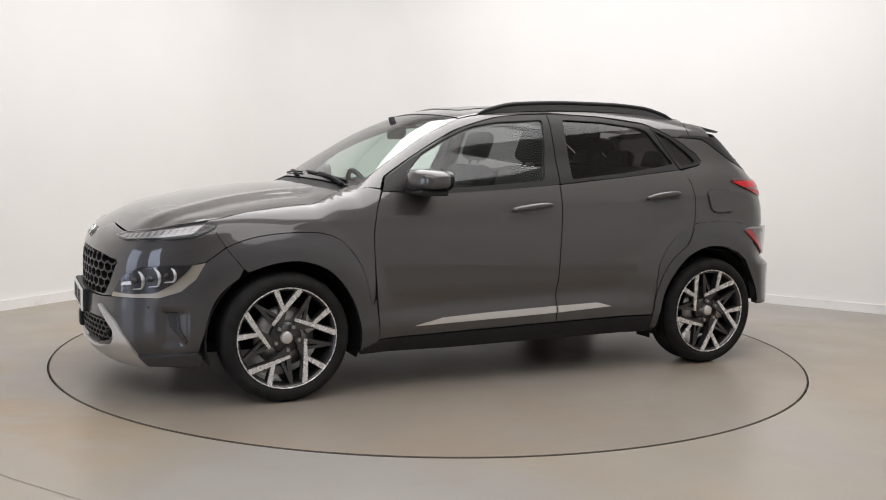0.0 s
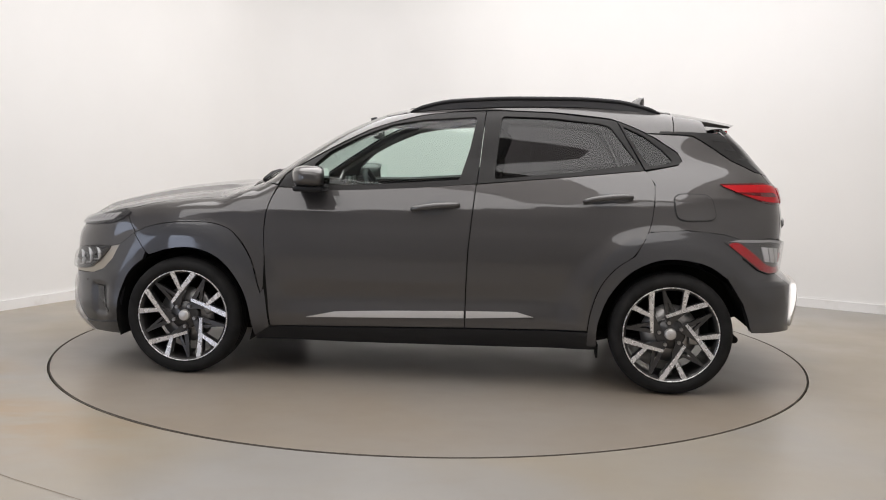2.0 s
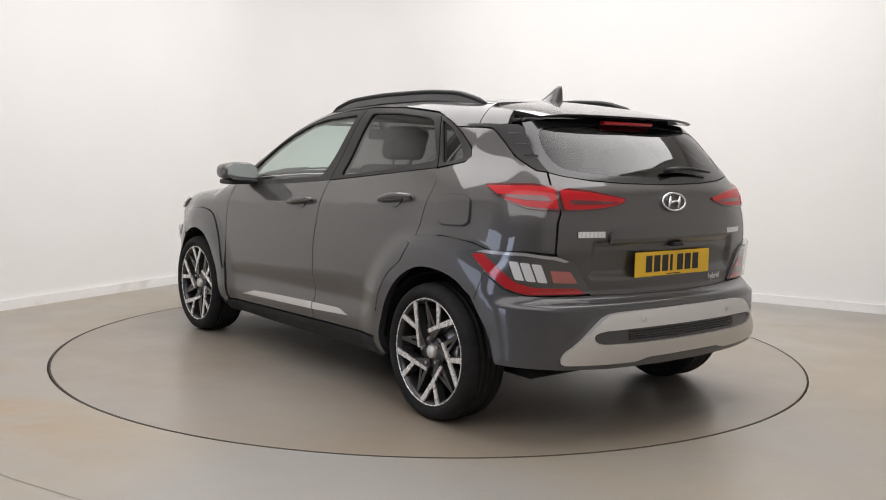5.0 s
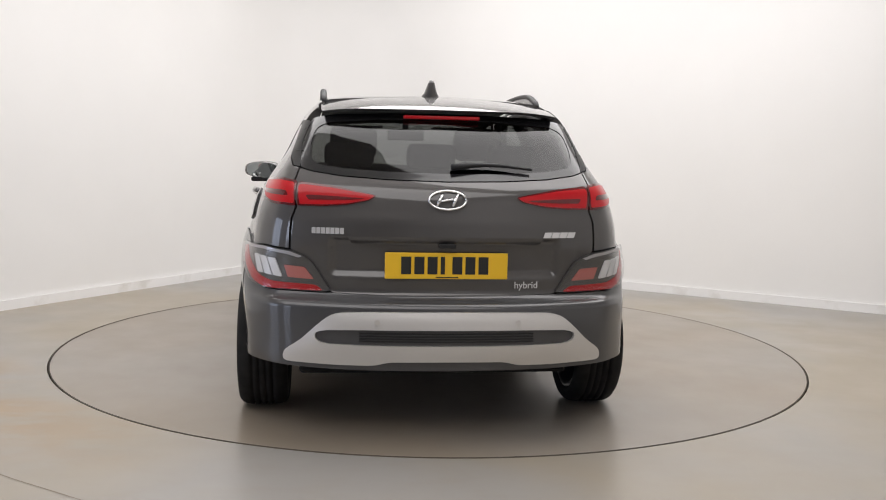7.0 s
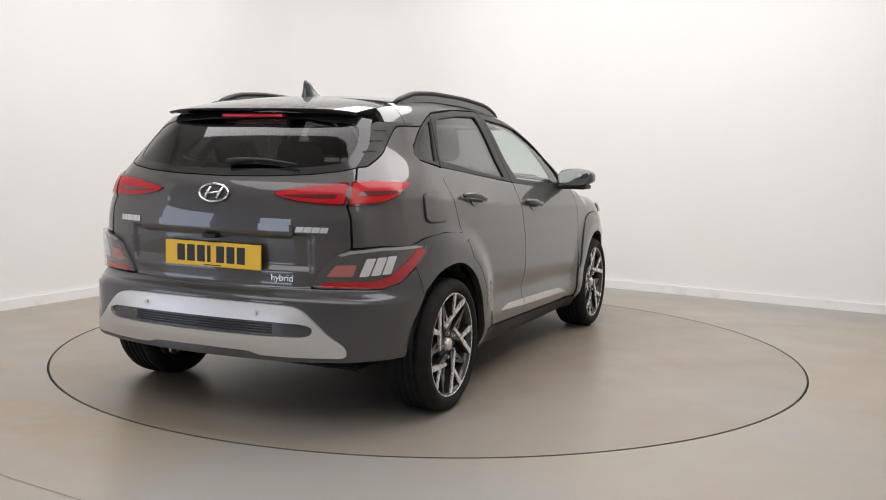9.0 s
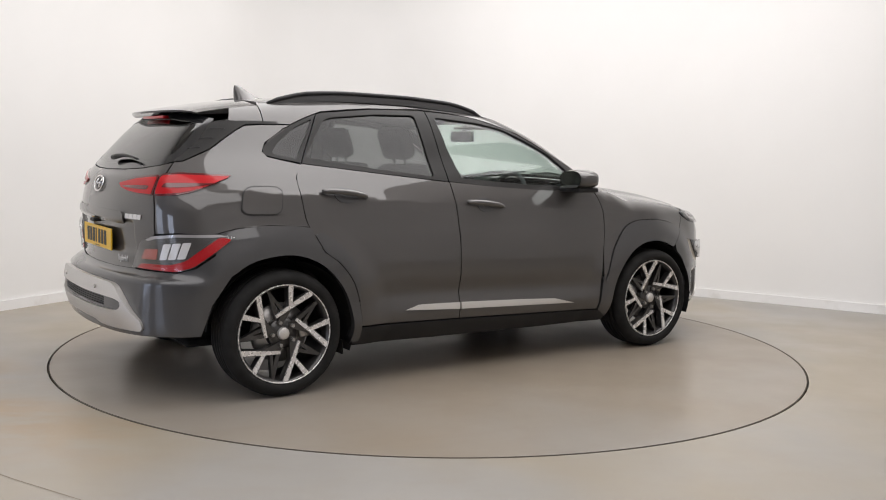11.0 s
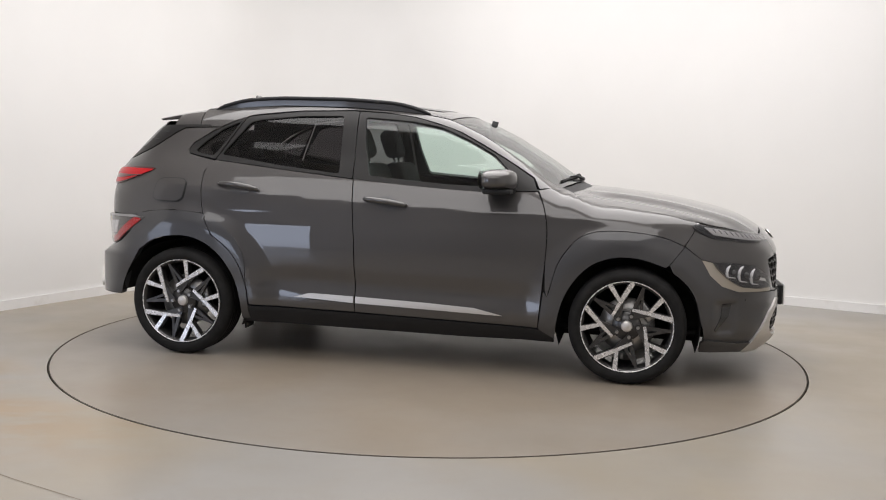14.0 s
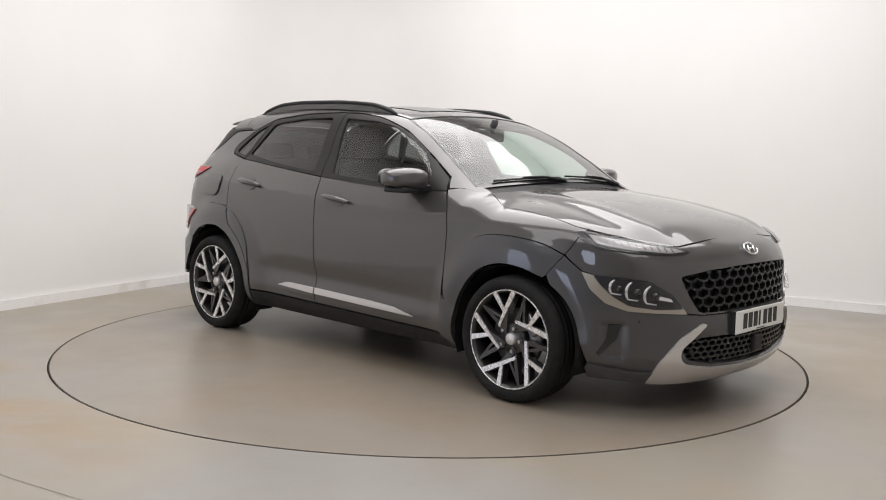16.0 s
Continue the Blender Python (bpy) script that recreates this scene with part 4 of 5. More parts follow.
def build_front(car):
    nose = [(0.0, 0.846), (8.0, 0.844), (15.7, 0.838), (32.6, 0.810), (40.6, 0.826), (53.0, 0.857), (60.0, 0.876)] + from_side([(1.637, 0.845), (1.614, 0.80), (1.588, 0.760)], "front") + [(62.3, 0.722), (59.9, 0.692),
            (55.9, 0.675), (49.9, 0.672), (41.9, 0.657), (36.6, 0.606), (32.6, 0.532), (31.7, 0.510), (26.0, 0.498), (10.0, 0.498), (0.0, 0.498)]
    bumper = sheet("front_bumper", skin(both(nose), "front", holes=[both(GRILLE)], flange=0.03, grid=0.025), PAINT, car, 1, "grey painted front bumper skin")
    edge = from_side(eased([(1.5855, 0.753), (1.5525, 0.711), (1.5105, 0.658)], 2) + [q for q in ARCH_F if q[0] > 1.50] + [(1.705, 0.22)], "front")
    lower = [(0.0, 0.494), (10.0, 0.494), (26.0, 0.494), (31.6, 0.502), (47.3, 0.514), (53.3, 0.547), (57.4, 0.607), (59.9, 0.685), (62.3, 0.715)] + edge + [
             (55.0, 0.185), (40.9, 0.175), (22.0, 0.165), (0.0, 0.175)]
    low = sheet("front_bumper_cladding", skin(both(lower), "front", holes=[both(LOW_GRILLE)], flange=0.03, grid=0.016, offset=0.008), CLAD, bumper, 1, "satin dark grey lower bumper")
    for nm, loop, cell, deep in (("grille", GRILLE, 0.066, 0.03), ("lower_grille", LOW_GRILLE, 0.042, 0.03)):
        back = sheet(nm, skin(both([(u * 1.01, v) for u, v in loop]), "front", offset=-0.045, flange=0, grid=0.04), UNDER, bumper, 1, "black grille insert")
        lattice(both(loop), "front", cell, -0.008, 0.0095, deep, back, "grille_mesh", GRILLE_BLACK, "satin black honeycomb bars")
    silver = [(26.6, 0.460), (25.0, 0.452), (33.0, 0.345), (33.2, 0.300), (31.1, 0.272), (22.4, 0.247), (10.0, 0.236), (0.0, 0.233), (0.0, 0.186), (8.7, 0.184), (22.4, 0.178), (40.9, 0.176), (38.8, 0.285), (33.4, 0.394)]
    full = silver[:7] + [(-u, v) for u, v in silver[:7][::-1]] + [(-u, v) for u, v in silver[9:][::-1]] + silver[9:]
    sheet("skid_plate", skin(bowed(full), "front", offset=0.020, flange=0.018, grid=0.02), SILVER, bumper, 1, "satin silver skid plate")
    # number plate block and radar cover
    bm = box(bmesh.new(), (2.10, -0.268, 0.39), (2.174, 0.268, 0.508), bevel=0.01)
    part("plate_holder", bm, BLACK, bumper, "black plate holder", False)
    plate(car, "number_plate", Vector((2.180, 0, 0.448)), FRONT_TURN, WHITE_PLATE, "white number plate with black characters", 7)
    bm = box(bmesh.new(), (2.12, -0.045, 0.28), (2.178, 0.045, 0.365), bevel=0.012)
    part("radar_cover", bm, BLACK, bumper, "black sensor cover", False)
    c = on_body(0.0, 0.782, "front", 0.004)
    n = Vector(outward(np.array([tuple(c)]))[0])
    up = Matrix.Rotation(-math.asin(n.z), 4, "Y")
    badge(car, c, up @ FRONT_TURN, 0.063, 0.033)
    for s in (1, -1):
        # daytime lamp
        drl = [(62.6, 0.862), (60.6, 0.872), (53.2, 0.854), (41.2, 0.823), (33.6, 0.808), (29.1, 0.787), (35.3, 0.774), (46.4, 0.783), (56.2, 0.801), (60.5, 0.832)]
        body = sheet("daytime_lamp", skin(bowed(drl, 1), "front", offset=0.005, flange=0.01, grid=0.015), LAMP_DARK, car, s, "slim clear daytime running lamp")
        mid = [(58.5, 0.857), (53.0, 0.844), (41.4, 0.813), (34.0, 0.800), (31.5, 0.787), (36.0, 0.781), (46.4, 0.795), (56.0, 0.818)]
        sheet("lamp_reflector", skin(mid, "front", offset=0.009, flange=0.003, grid=0.015), LAMP_STRIP, body, s, "bright reflector strip")
        for i in range(11):
            u = 35 + 2.0 * i
            chrome_z = float(np.interp(u, (34, 41.4, 53, 58), (0.79, 0.803, 0.832, 0.845)))
            bm = bmesh.new()
            a, b = on_body(u, chrome_z - 0.009, "front", 0.013), on_body(u + 0.7, chrome_z + 0.009, "front", 0.013)
            chain_box(bm, a, b, 0.004, 0.004, Vector(outward(np.array([tuple(a)]))[0]))
            for v in bm.verts:
                v.co.y *= s
            part("lamp_rib", bm, LAMP_RIB, body, "", False)
        sheet("lamp_lens", skin(bowed(drl, 1), "front", offset=0.016, flange=0.010, grid=0.02), LENS, body, s, "clear lens")
        # headlamp
        rim = [(60.4, 0.688), (55.9, 0.672), (49.9, 0.669), (41.9, 0.654), (36.6, 0.603), (32.0, 0.523), (31.4, 0.505), (47.3, 0.516), (53.3, 0.549), (57.4, 0.609)]
        hl = [(56.6, 0.676), (50.0, 0.671), (41.9, 0.656), (36.7, 0.606), (32.6, 0.532), (40.2, 0.530), (47.0, 0.543), (51.6, 0.588), (54.6, 0.635)]
        lamp = sheet("headlamp", skin(rim, "front", offset=0.006, flange=0.02, grid=0.015), material("satin_champagne_trim", (0.46, 0.42, 0.36), 0.35, 0.8), car, s, "headlamp with a satin silver surround")
        sheet("lamp_housing", skin(bowed(hl), "front", offset=0.011, flange=0.006, grid=0.015), LAMP_DARK, lamp, s, "dark lamp interior")
        for cu, tall in ((51.2, 0.036), (46.6, 0.046), (42.0, 0.046)):
            # three crescent light blades
            path = []
            for i in range(13):
                a = radians(-62 + 124 * i / 12 + 8)
                path.append(on_body(cu + 1.9 * math.cos(a) * (tall / 0.040) - 0.9 - (2.2 if i == 0 else 0), 0.606 + tall * 1.05 * math.sin(a) + 0.0035 * (cu - 46), "front", 0.018))
            bm = sweep(bmesh.new(), path, [0.004 + 0.007 * math.sin(math.pi * i / 12) for i in range(13)], 6, 0.7)
            for v in bm.verts:
                v.co.y *= s
            if s < 0:
                bmesh.ops.reverse_faces(bm, faces=bm.faces)
            part("light_blade", bm, LAMP_WHITE, lamp, "white light blade")
            c = on_body(cu - 1.6, 0.606 + 0.0035 * (cu - 46), "front", 0.010)
            bm = bmesh.new()
            bmesh.ops.create_uvsphere(bm, u_segments=16, v_segments=10, radius=tall * 0.42)
            bmesh.ops.translate(bm, vec=(c.x, c.y * s, c.z), verts=bm.verts)
            part("projector", bm, GLOSS, lamp, "dark projector lens")
        bar = [(39.5, 0.575), (35.8, 0.565), (36.4, 0.580), (39.3, 0.592)]
        sheet("indicator", skin(bar, "front", offset=0.015, flange=0.003, grid=0.015), LAMP_WHITE, lamp, s, "pale indicator block")
        sheet("lamp_lens", skin(bowed(hl), "front", offset=0.028, flange=0.018, grid=0.02), LENS, lamp, s, "clear lens")
        # side vent and sensors
        vent = [(52.0, 0.456), (48.5, 0.457), (49.7, 0.380), (54.6, 0.300), (55.2, 0.315), (52.6, 0.38)]
        sheet("bumper_vent", skin(vent, "front", offset=0.0115, flange=0.004, grid=0.012), GLOSS, bumper, s, "dark vertical air slot")
        lip = [(33.5, 0.235), (45.0, 0.236), (57.2, 0.262), (58.2, 0.245), (57.0, 0.190), (41.0, 0.180)]
        sheet("bumper_lip", skin(lip, "front", offset=0.018, flange=0.014, grid=0.02), CLAD, bumper, s, "dark grey lower lip")
        for u, z in ((29.5, 0.325), (44.0, 0.47)):
            c = on_body(u, z, "front", 0.004)
            bm = bmesh.new()
            bmesh.ops.create_uvsphere(bm, u_segments=14, v_segments=8, radius=0.016 if z < 0.4 else 0.010)
            bmesh.ops.translate(bm, vec=(c.x - 0.006, c.y * s, c.z), verts=bm.verts)
            part("parking_sensor", bm, BLACK, bumper, "black round sensor")
    # wipers lying on the foot of the windscreen
    for y0, y1 in ((0.58, 0.02), (-0.04, -0.56)):
        path = []
        for i in range(11):
            y = y0 + (y1 - y0) * i / 10
            p = on_body(0.955 - 0.16 * y * y - 0.012 * i / 10, abs(y), "top", 0.004)
            path.append((p.x, y, p.z))
        bm = sweep(bmesh.new(), path, 0.006, 6)
        sweep(bm, [(path[0][0] + 0.03, y0 + 0.01, path[0][2] - 0.016), (path[3][0] + 0.012, path[3][1], path[3][2] + 0.006), (path[6][0], path[6][1], path[6][2] + 0.008)], [0.013, 0.008, 0.005], 6)
        part("wiper", bm, BLACK, car, "black wiper lying on the glass")


GATE = [(0.0, 1.100), (20.0, 1.105), (34.0, 1.116), (43.0, 1.134), (47.3, 1.148), (46.2, 1.100), (43.2, 0.987), (43.9, 0.940), (44.2, 0.812), (42.0, 0.760), (39.0, 0.705), (34.0, 0.630), (20.0, 0.624), (0.0, 0.622)]


def lettering(car, name, word, size, u, z, label):
    """Small raised letters on the tailgate."""
    txt = bpy.data.curves.new(name, "FONT")
    txt.body, txt.size, txt.extrude, txt.align_x = word, size, 0.002, "CENTER"
    ob = new(name, txt)
    bpy.context.view_layer.update()
    me = bpy.data.meshes.new_from_object(ob.evaluated_get(bpy.context.evaluated_depsgraph_get()))
    bpy.data.objects.remove(ob)
    me.materials.clear()
    me.materials.append(WORD)
    ob = new(name, me)
    ob.parent = car
    c = on_body(abs(u), z, "rear", 0.003)
    n = Vector(outward(np.array([tuple(c)]))[0])
    if u < 0:
        c.y, n.y = -c.y, -n.y
    ob.matrix_basis = Matrix.Translation(c) @ Matrix.Rotation(-math.atan2(n.y, -n.x), 4, "Z") @ REAR_TURN
    return tagged(ob, label)


def word_bars(car, u, z, widths, high, slant):
    """A wordmark as plain raised bars."""
    c = on_body(abs(u), z, "rear", 0.0015)
    n = Vector(outward(np.array([tuple(c)]))[0])
    if u < 0:
        c.y, n.y = -c.y, -n.y
    m = Matrix.Translation(c) @ Matrix.Rotation(-math.atan2(n.y, -n.x), 4, "Z") @ REAR_TURN
    x = -sum(widths) / 2 - 0.003 * len(widths) / 2
    for w in widths:
        bm = box(bmesh.new(), (x, -high / 2, 0), (x + w, high / 2, 0.003))
        for v in bm.verts:
            v.co.x += slant * v.co.y
        part("wordmark", bm, WORD, car, "small chrome bar of a wordmark", False).matrix_basis = m
        x += w + 0.003


def build_rear(car):
    gate = sheet("tailgate", skin(both(GATE), "rear", flange=0.014, grid=0.014), PAINT, car, 1, "grey tailgate")
    for s in (1, -1):
        rear_side = from_side([(-1.163, 1.348), (-1.205, 1.331), (-1.319, 1.257), (-1.343, 1.212), (-1.320, 1.184), (-1.156, 1.150), (-1.199, 1.087), (-1.196, 0.989), (-1.182, 0.886), (-1.160, 0.822), (-1.175, 0.845), (-1.365, 0.858), (-1.542, 0.842), (-1.64, 0.817)], "rear")
        quarter = rear_side + [(61.0, 0.815), (52.0, 0.822), (44.8, 0.812), (44.5, 0.940), (43.8, 0.987), (46.8, 1.100), (47.9, 1.150), (51.1, 1.156), (58.8, 1.214), (64.0, 1.272), (68.3, 1.312), (72.0, 1.338), (78.0, 1.343)]
        sheet("quarter_panel", skin(quarter, "rear", grid=0.018), PAINT, car, s)
        blade = [(88.0, 1.350), (78.0, 1.350), (72.0, 1.345), (68.0, 1.318), (63.6, 1.276), (58.4, 1.218), (50.8, 1.160), (47.6, 1.154), (50.5, 1.20), (54.5, 1.26), (57.5, 1.345), (60.4, 1.358), (77.0, 1.364), (87.0, 1.364)]
        fin = sheet("spoiler_side", skin(blade, "rear", offset=0.002, grid=0.02, flange=0.03), FRAME, gate, s, "black side fin of the rear window")
        for i in range(3):
            z = 1.318 - 0.048 * i
            u = 63.5 - 4.0 * i
            bm = bmesh.new()
            chain_box(bm, on_body(u, z, "rear", 0.006), on_body(u - 5.5 + i * 0.5, z - 0.001, "rear", 0.006), 0.004, 0.004, Vector((-0.6, 0.8, 0)))
            for v in bm.verts:
                v.co.y *= s
            part("fin_groove", bm, CLAD, fin, "", False)
        # upper lamp in two pieces
        outer = [(67.0, 1.094), (60.0, 1.098), (51.0, 1.102), (45.0, 1.092), (43.8, 1.0), (43.9, 0.989), (51.4, 0.997), (55.0, 1.010), (58.5, 1.030)]
        inner = [(44.7, 1.090), (34.8, 1.075), (25.0, 1.050), (22.0, 1.041), (24.0, 1.020), (30.0, 1.001), (36.6, 0.992), (43.0, 0.991), (43.2, 1.0)]
        for nm, loop, host in (("tail_lamp", outer, car), ("tail_lamp", inner, gate)):
            lamp = sheet(nm, skin(bowed(loop, 1), "rear", offset=0.006, flange=0.012, grid=0.015), RED_DEEP, host, s, "red tail lamp")
            mu, mz = sum(p[0] for p in loop) / len(loop), sum(p[1] for p in loop) / len(loop)
            core = [(mu + (u - mu) * 0.95, mz + (z - mz) * 0.82) for u, z in loop]
            sheet("lamp_core", skin(bowed(core, 1), "rear", offset=0.008, flange=0.003, grid=0.015), RED, lamp, s, "bright red core")
            line = [(mu + (u - mu) * 0.72, mz - 0.004 + (z - mz) * 0.20) for u, z in loop]
            sheet("lamp_line", skin(bowed(line, 1), "rear", offset=0.0095, flange=0.003, grid=0.015), RED_DEEP, lamp, s, "darker red centre")
        # lower lamp cluster
        base = [(68.0, 0.800), (63.0, 0.815), (52.0, 0.817), (44.0, 0.803), (41.0, 0.785), (39.0, 0.762), (34.2, 0.634), (37.3, 0.628), (51.9, 0.632), (57.1, 0.660), (62.0, 0.720)]
        low = sheet("rear_fog_cluster", skin(base, "rear", offset=0.010, flange=0.02, grid=0.02), LAMP_GREY, car, s, "smoked grey lower lamp cluster with red edge")
        red = [(67.0, 0.790), (63.5, 0.800), (58.0, 0.735), (54.5, 0.690), (50.0, 0.669), (38.2, 0.662), (36.3, 0.636), (37.3, 0.631), (51.5, 0.635), (56.7, 0.662), (61.7, 0.722)]
        sheet("red_edge", skin(bowed(red, 1), "rear", offset=0.014, flange=0.004, grid=0.015), RED, low, s, "red lamp edge")
        block = [(46.0, 0.742), (40.8, 0.736), (38.6, 0.686), (45.2, 0.690)]
        sheet("indicator", skin(bowed(block, 1, 0.006), "rear", offset=0.014, flange=0.004, grid=0.012), PINK, low, s, "pale red indicator block")
        for i in range(3):
            u = 46.6 + 2.75 * i
            cell = [(u + 2.3, 0.693 + 0.004 * i), (u + 3.9, 0.770 + 0.004 * i), (u + 1.6, 0.768 + 0.004 * i), (u, 0.690 + 0.004 * i)]
            sheet("reversing_lamp", skin(bowed(cell, 1, 0.006), "rear", offset=0.016, flange=0.006, grid=0.012), LAMP_WHITE, low, s, "white slanted light block")
        frame_top = [(66.0, 0.803), (62.5, 0.813), (52.0, 0.814), (44.2, 0.800), (41.2, 0.782), (42.2, 0.776), (45.0, 0.789), (52.0, 0.802), (62.0, 0.800)]
        sheet("lamp_brow", skin(frame_top, "rear", offset=0.013, flange=0.004, grid=0.012), LAMP_STRIP, low, s, "pale upper edge of the lamp")
        sheet("lamp_lens", skin(base, "rear", offset=0.024, flange=0.014, grid=0.03), LENS, low, s, "clear lens")
    bumper_half = [(0.0, 0.618), (20.0, 0.620), (34.0, 0.625), (37.3, 0.624), (51.9, 0.628), (57.4, 0.655), (62.5, 0.715), (67.0, 0.785), (65.0, 0.800), (64.3, 0.800), (67.8, 0.745), (67.0, 0.62), (61.5, 0.48), (59.5, 0.375), (58.6, 0.335), (45.0, 0.330), (30.0, 0.322), (0.0, 0.320)]
    bumper = sheet("rear_bumper", skin(both(bumper_half), "rear", flange=0.04, grid=0.025, offset=0.006), CLAD, car, 1, "satin dark grey rear bumper")
    silver = [(0.0, 0.568), (20.0, 0.566), (29.1, 0.562), (32.0, 0.548), (35.0, 0.505), (38.8, 0.440), (42.6, 0.395), (42.8, 0.348), (30.0, 0.342), (20.0, 0.342), (16.5, 0.358), (0.0, 0.360)]
    slot = rounded(both([(0.0, 0.496), (31.0, 0.494), (34.8, 0.482), (35.3, 0.462), (34.3, 0.440), (31.0, 0.430), (0.0, 0.428)]), 1)

    def bulge(P):
        """Fuller across its middle, so that it leans up above and down below."""
        P = P.copy()
        P[:, 0] -= 0.026 * np.clip(1 - ((P[:, 2] - 0.475) / 0.13) ** 2, 0, 1) * step(0.78, 0.45, np.abs(P[:, 1]))
        return P
    skid = sheet("rear_skid_plate", skin(bowed(both(silver), r=0.03), "rear", offset=0.016, holes=[slot], flange=0.03, grid=0.016, fit=bulge), SILVER, bumper, 1, "satin silver skid plate")
    insert = sheet("skid_insert", skin(slot, "rear", offset=0.024, flange=0, grid=0.03), CLAD, skid, 1, "dark ribbed insert")
    for i in range(4):
        z = 0.445 + 0.011 * i
        bm = bmesh.new()
        pts = [on_body(abs(u), z, "rear", 0.029) for u in np.linspace(-24, 24, 17)]
        pts = [(p.x, math.copysign(p.y, u), p.z) for p, u in zip(pts, np.linspace(-24, 24, 17))]
        for a, b in zip(pts, pts[1:]):
            chain_box(bm, a, b, 0.005, 0.005, (-1, 0, 0))
        part("insert_rib", bm, BLACK, insert, "", False)
    for s in (1, -1):
        c = on_body(19.5, 0.527, "rear", 0.042)
        bm = bmesh.new()
        bmesh.ops.create_cone(bm, cap_ends=True, segments=20, radius1=0.011, radius2=0.010, depth=0.006)
        bmesh.ops.transform(bm, matrix=Matrix.Translation((c.x, c.y * s, c.z)) @ Matrix.Rotation(math.pi / 2, 4, "Y"), verts=bm.verts)
        part("parking_sensor", bm, SILVER, bumper, "silver round sensor", False)
    # window
    band = [(0.0, 1.398), (30.0, 1.396), (50.0, 1.388), (59.0, 1.368), (57.2, 1.335), (54.2, 1.255), (50.0, 1.190), (47.3, 1.153), (43.0, 1.138), (34.0, 1.121), (20.0, 1.110), (0.0, 1.105)]
    hole = [(0.0, 1.372), (30.0, 1.368), (50.0, 1.350), (52.5, 1.325), (50.0, 1.255), (46.0, 1.190), (42.5, 1.165), (34.0, 1.150), (20.0, 1.140), (0.0, 1.136)]
    sheet("window_border", skin(both(band), "rear", holes=[bowed(both(hole), r=0.03)], flange=0.01, grid=0.02), GLOSS, gate, 1, "black border of the rear window")
    sheet("rear_window", skin(bowed(both(hole), r=0.03), "rear", offset=-0.002, flange=0, grid=0.04), REAR_GLASS, gate, 1, "dark tinted rear window")
    # spoiler: continues the roof past the window
    bm = bmesh.new()
    nx, ny = 14, 29
    top, bot = [], []
    for j in range(ny):
        f = -1 + 2 * j / (ny - 1)
        end = -1.690 + 0.075 * abs(f) ** 3
        rt, rb = [], []
        for i in range(nx):
            g = i / (nx - 1)
            x = -1.302 + (end + 1.302) * g
            y = f * (0.538 - 0.008 * g)
            z = float(centre_line(x + 0.2 * y * y)) - float(crown(x)) * y * y - 0.020 * abs(f) ** 5
            th = 0.012 + 0.042 * (1 - g)
            rt.append(bm.verts.new((x, y, z)))
            rb.append(bm.verts.new((x + 0.012 * g, y * 0.985, z - th * (0.8 if g < 1 else 0.75))))
        top.append(rt)
        bot.append(rb)
    for j in range(ny - 1):
        for i in range(nx - 1):
            bm.faces.new((top[j][i], top[j][i + 1], top[j + 1][i + 1], top[j + 1][i]))
            bm.faces.new((bot[j][i], bot[j + 1][i], bot[j + 1][i + 1], bot[j][i + 1]))
        bm.faces.new((top[j][-1], bot[j][-1], bot[j + 1][-1], top[j + 1][-1]))
        bm.faces.new((top[j][0], top[j + 1][0], bot[j + 1][0], bot[j][0]))
    for j in (0, ny - 1):
        for i in range(nx - 1):
            q = (top[j][i], bot[j][i], bot[j][i + 1], top[j][i + 1])
            bm.faces.new(q if j == 0 else q[::-1])
    bmesh.ops.recalc_face_normals(bm, faces=bm.faces)
    for s in (1, -1):
        cheek = from_side([(-1.305, 1.354), (-1.40, 1.358), (-1.48, 1.363)], "edge") + from_top([(-1.455, 0.545), (-1.38, 0.547), (-1.305, 0.549)], "edge")
        sheet("spoiler_cheek", skin(cheek, "edge", flange=0.03, grid=0.02), PAINT, gate, s, "grey side of the spoiler")
    spoiler = sharp(part("spoiler", bm, PAINT, gate, "grey roof spoiler"), 40)
    bm = box(bmesh.new(), (-1.668, -0.17, 1.372), (-1.635, 0.17, 1.388), bevel=0.004)
    part("high_brake_lamp", bm, RED, spoiler, "slim red brake lamp")
    # grip bar over the number plate
    bar = rounded(both([(0.0, 0.905), (27.0, 0.904), (28.8, 0.896), (29.2, 0.861), (27.5, 0.848), (0.0, 0.848)]), 1)
    sheet("grip_bar", skin(bar, "rear", offset=0.016, flange=0.03, grid=0.014), PAINT, gate, 1, "painted grip bar")
    bm = box(bmesh.new(), (-1.992, -0.035, 0.828), (-1.95, 0.035, 0.846), bevel=0.004)
    part("camera_button", bm, BLACK, gate, "black camera and button", False)
    plate(car, "number_plate", Vector((-1.962, 0, 0.752)), REAR_TURN, YELLOW, "yellow number plate with black characters", 7)
    c = on_body(0.0, 1.026, "rear", 0.004)
    n = Vector(outward(np.array([tuple(c)]))[0])
    badge(car, c, Matrix.Rotation(math.asin(n.z), 4, "Y") @ REAR_TURN, 0.078, 0.040)
    word_bars(car, 34.6, 0.892, [0.017] * 7, 0.026, 0.0)
    word_bars(car, -34.3, 0.884, [0.034, 0.034, 0.034, 0.034], 0.024, 0.35)
    lettering(car, "model_word", "hybrid", 0.042, -25.5, 0.655, "small silver lettering")
    # wiper
    path = [on_body(abs(u), 1.150 + 0.012 * math.sin(i * 0.5), "rear", 0.022) for i, u in enumerate(np.linspace(-2, -30, 8))]
    path = [(p.x, -p.y, p.z) for p in path]
    bm = sweep(bmesh.new(), path, [0.018, 0.017, 0.014, 0.011, 0.010, 0.009, 0.008, 0.006], 8, 0.8)
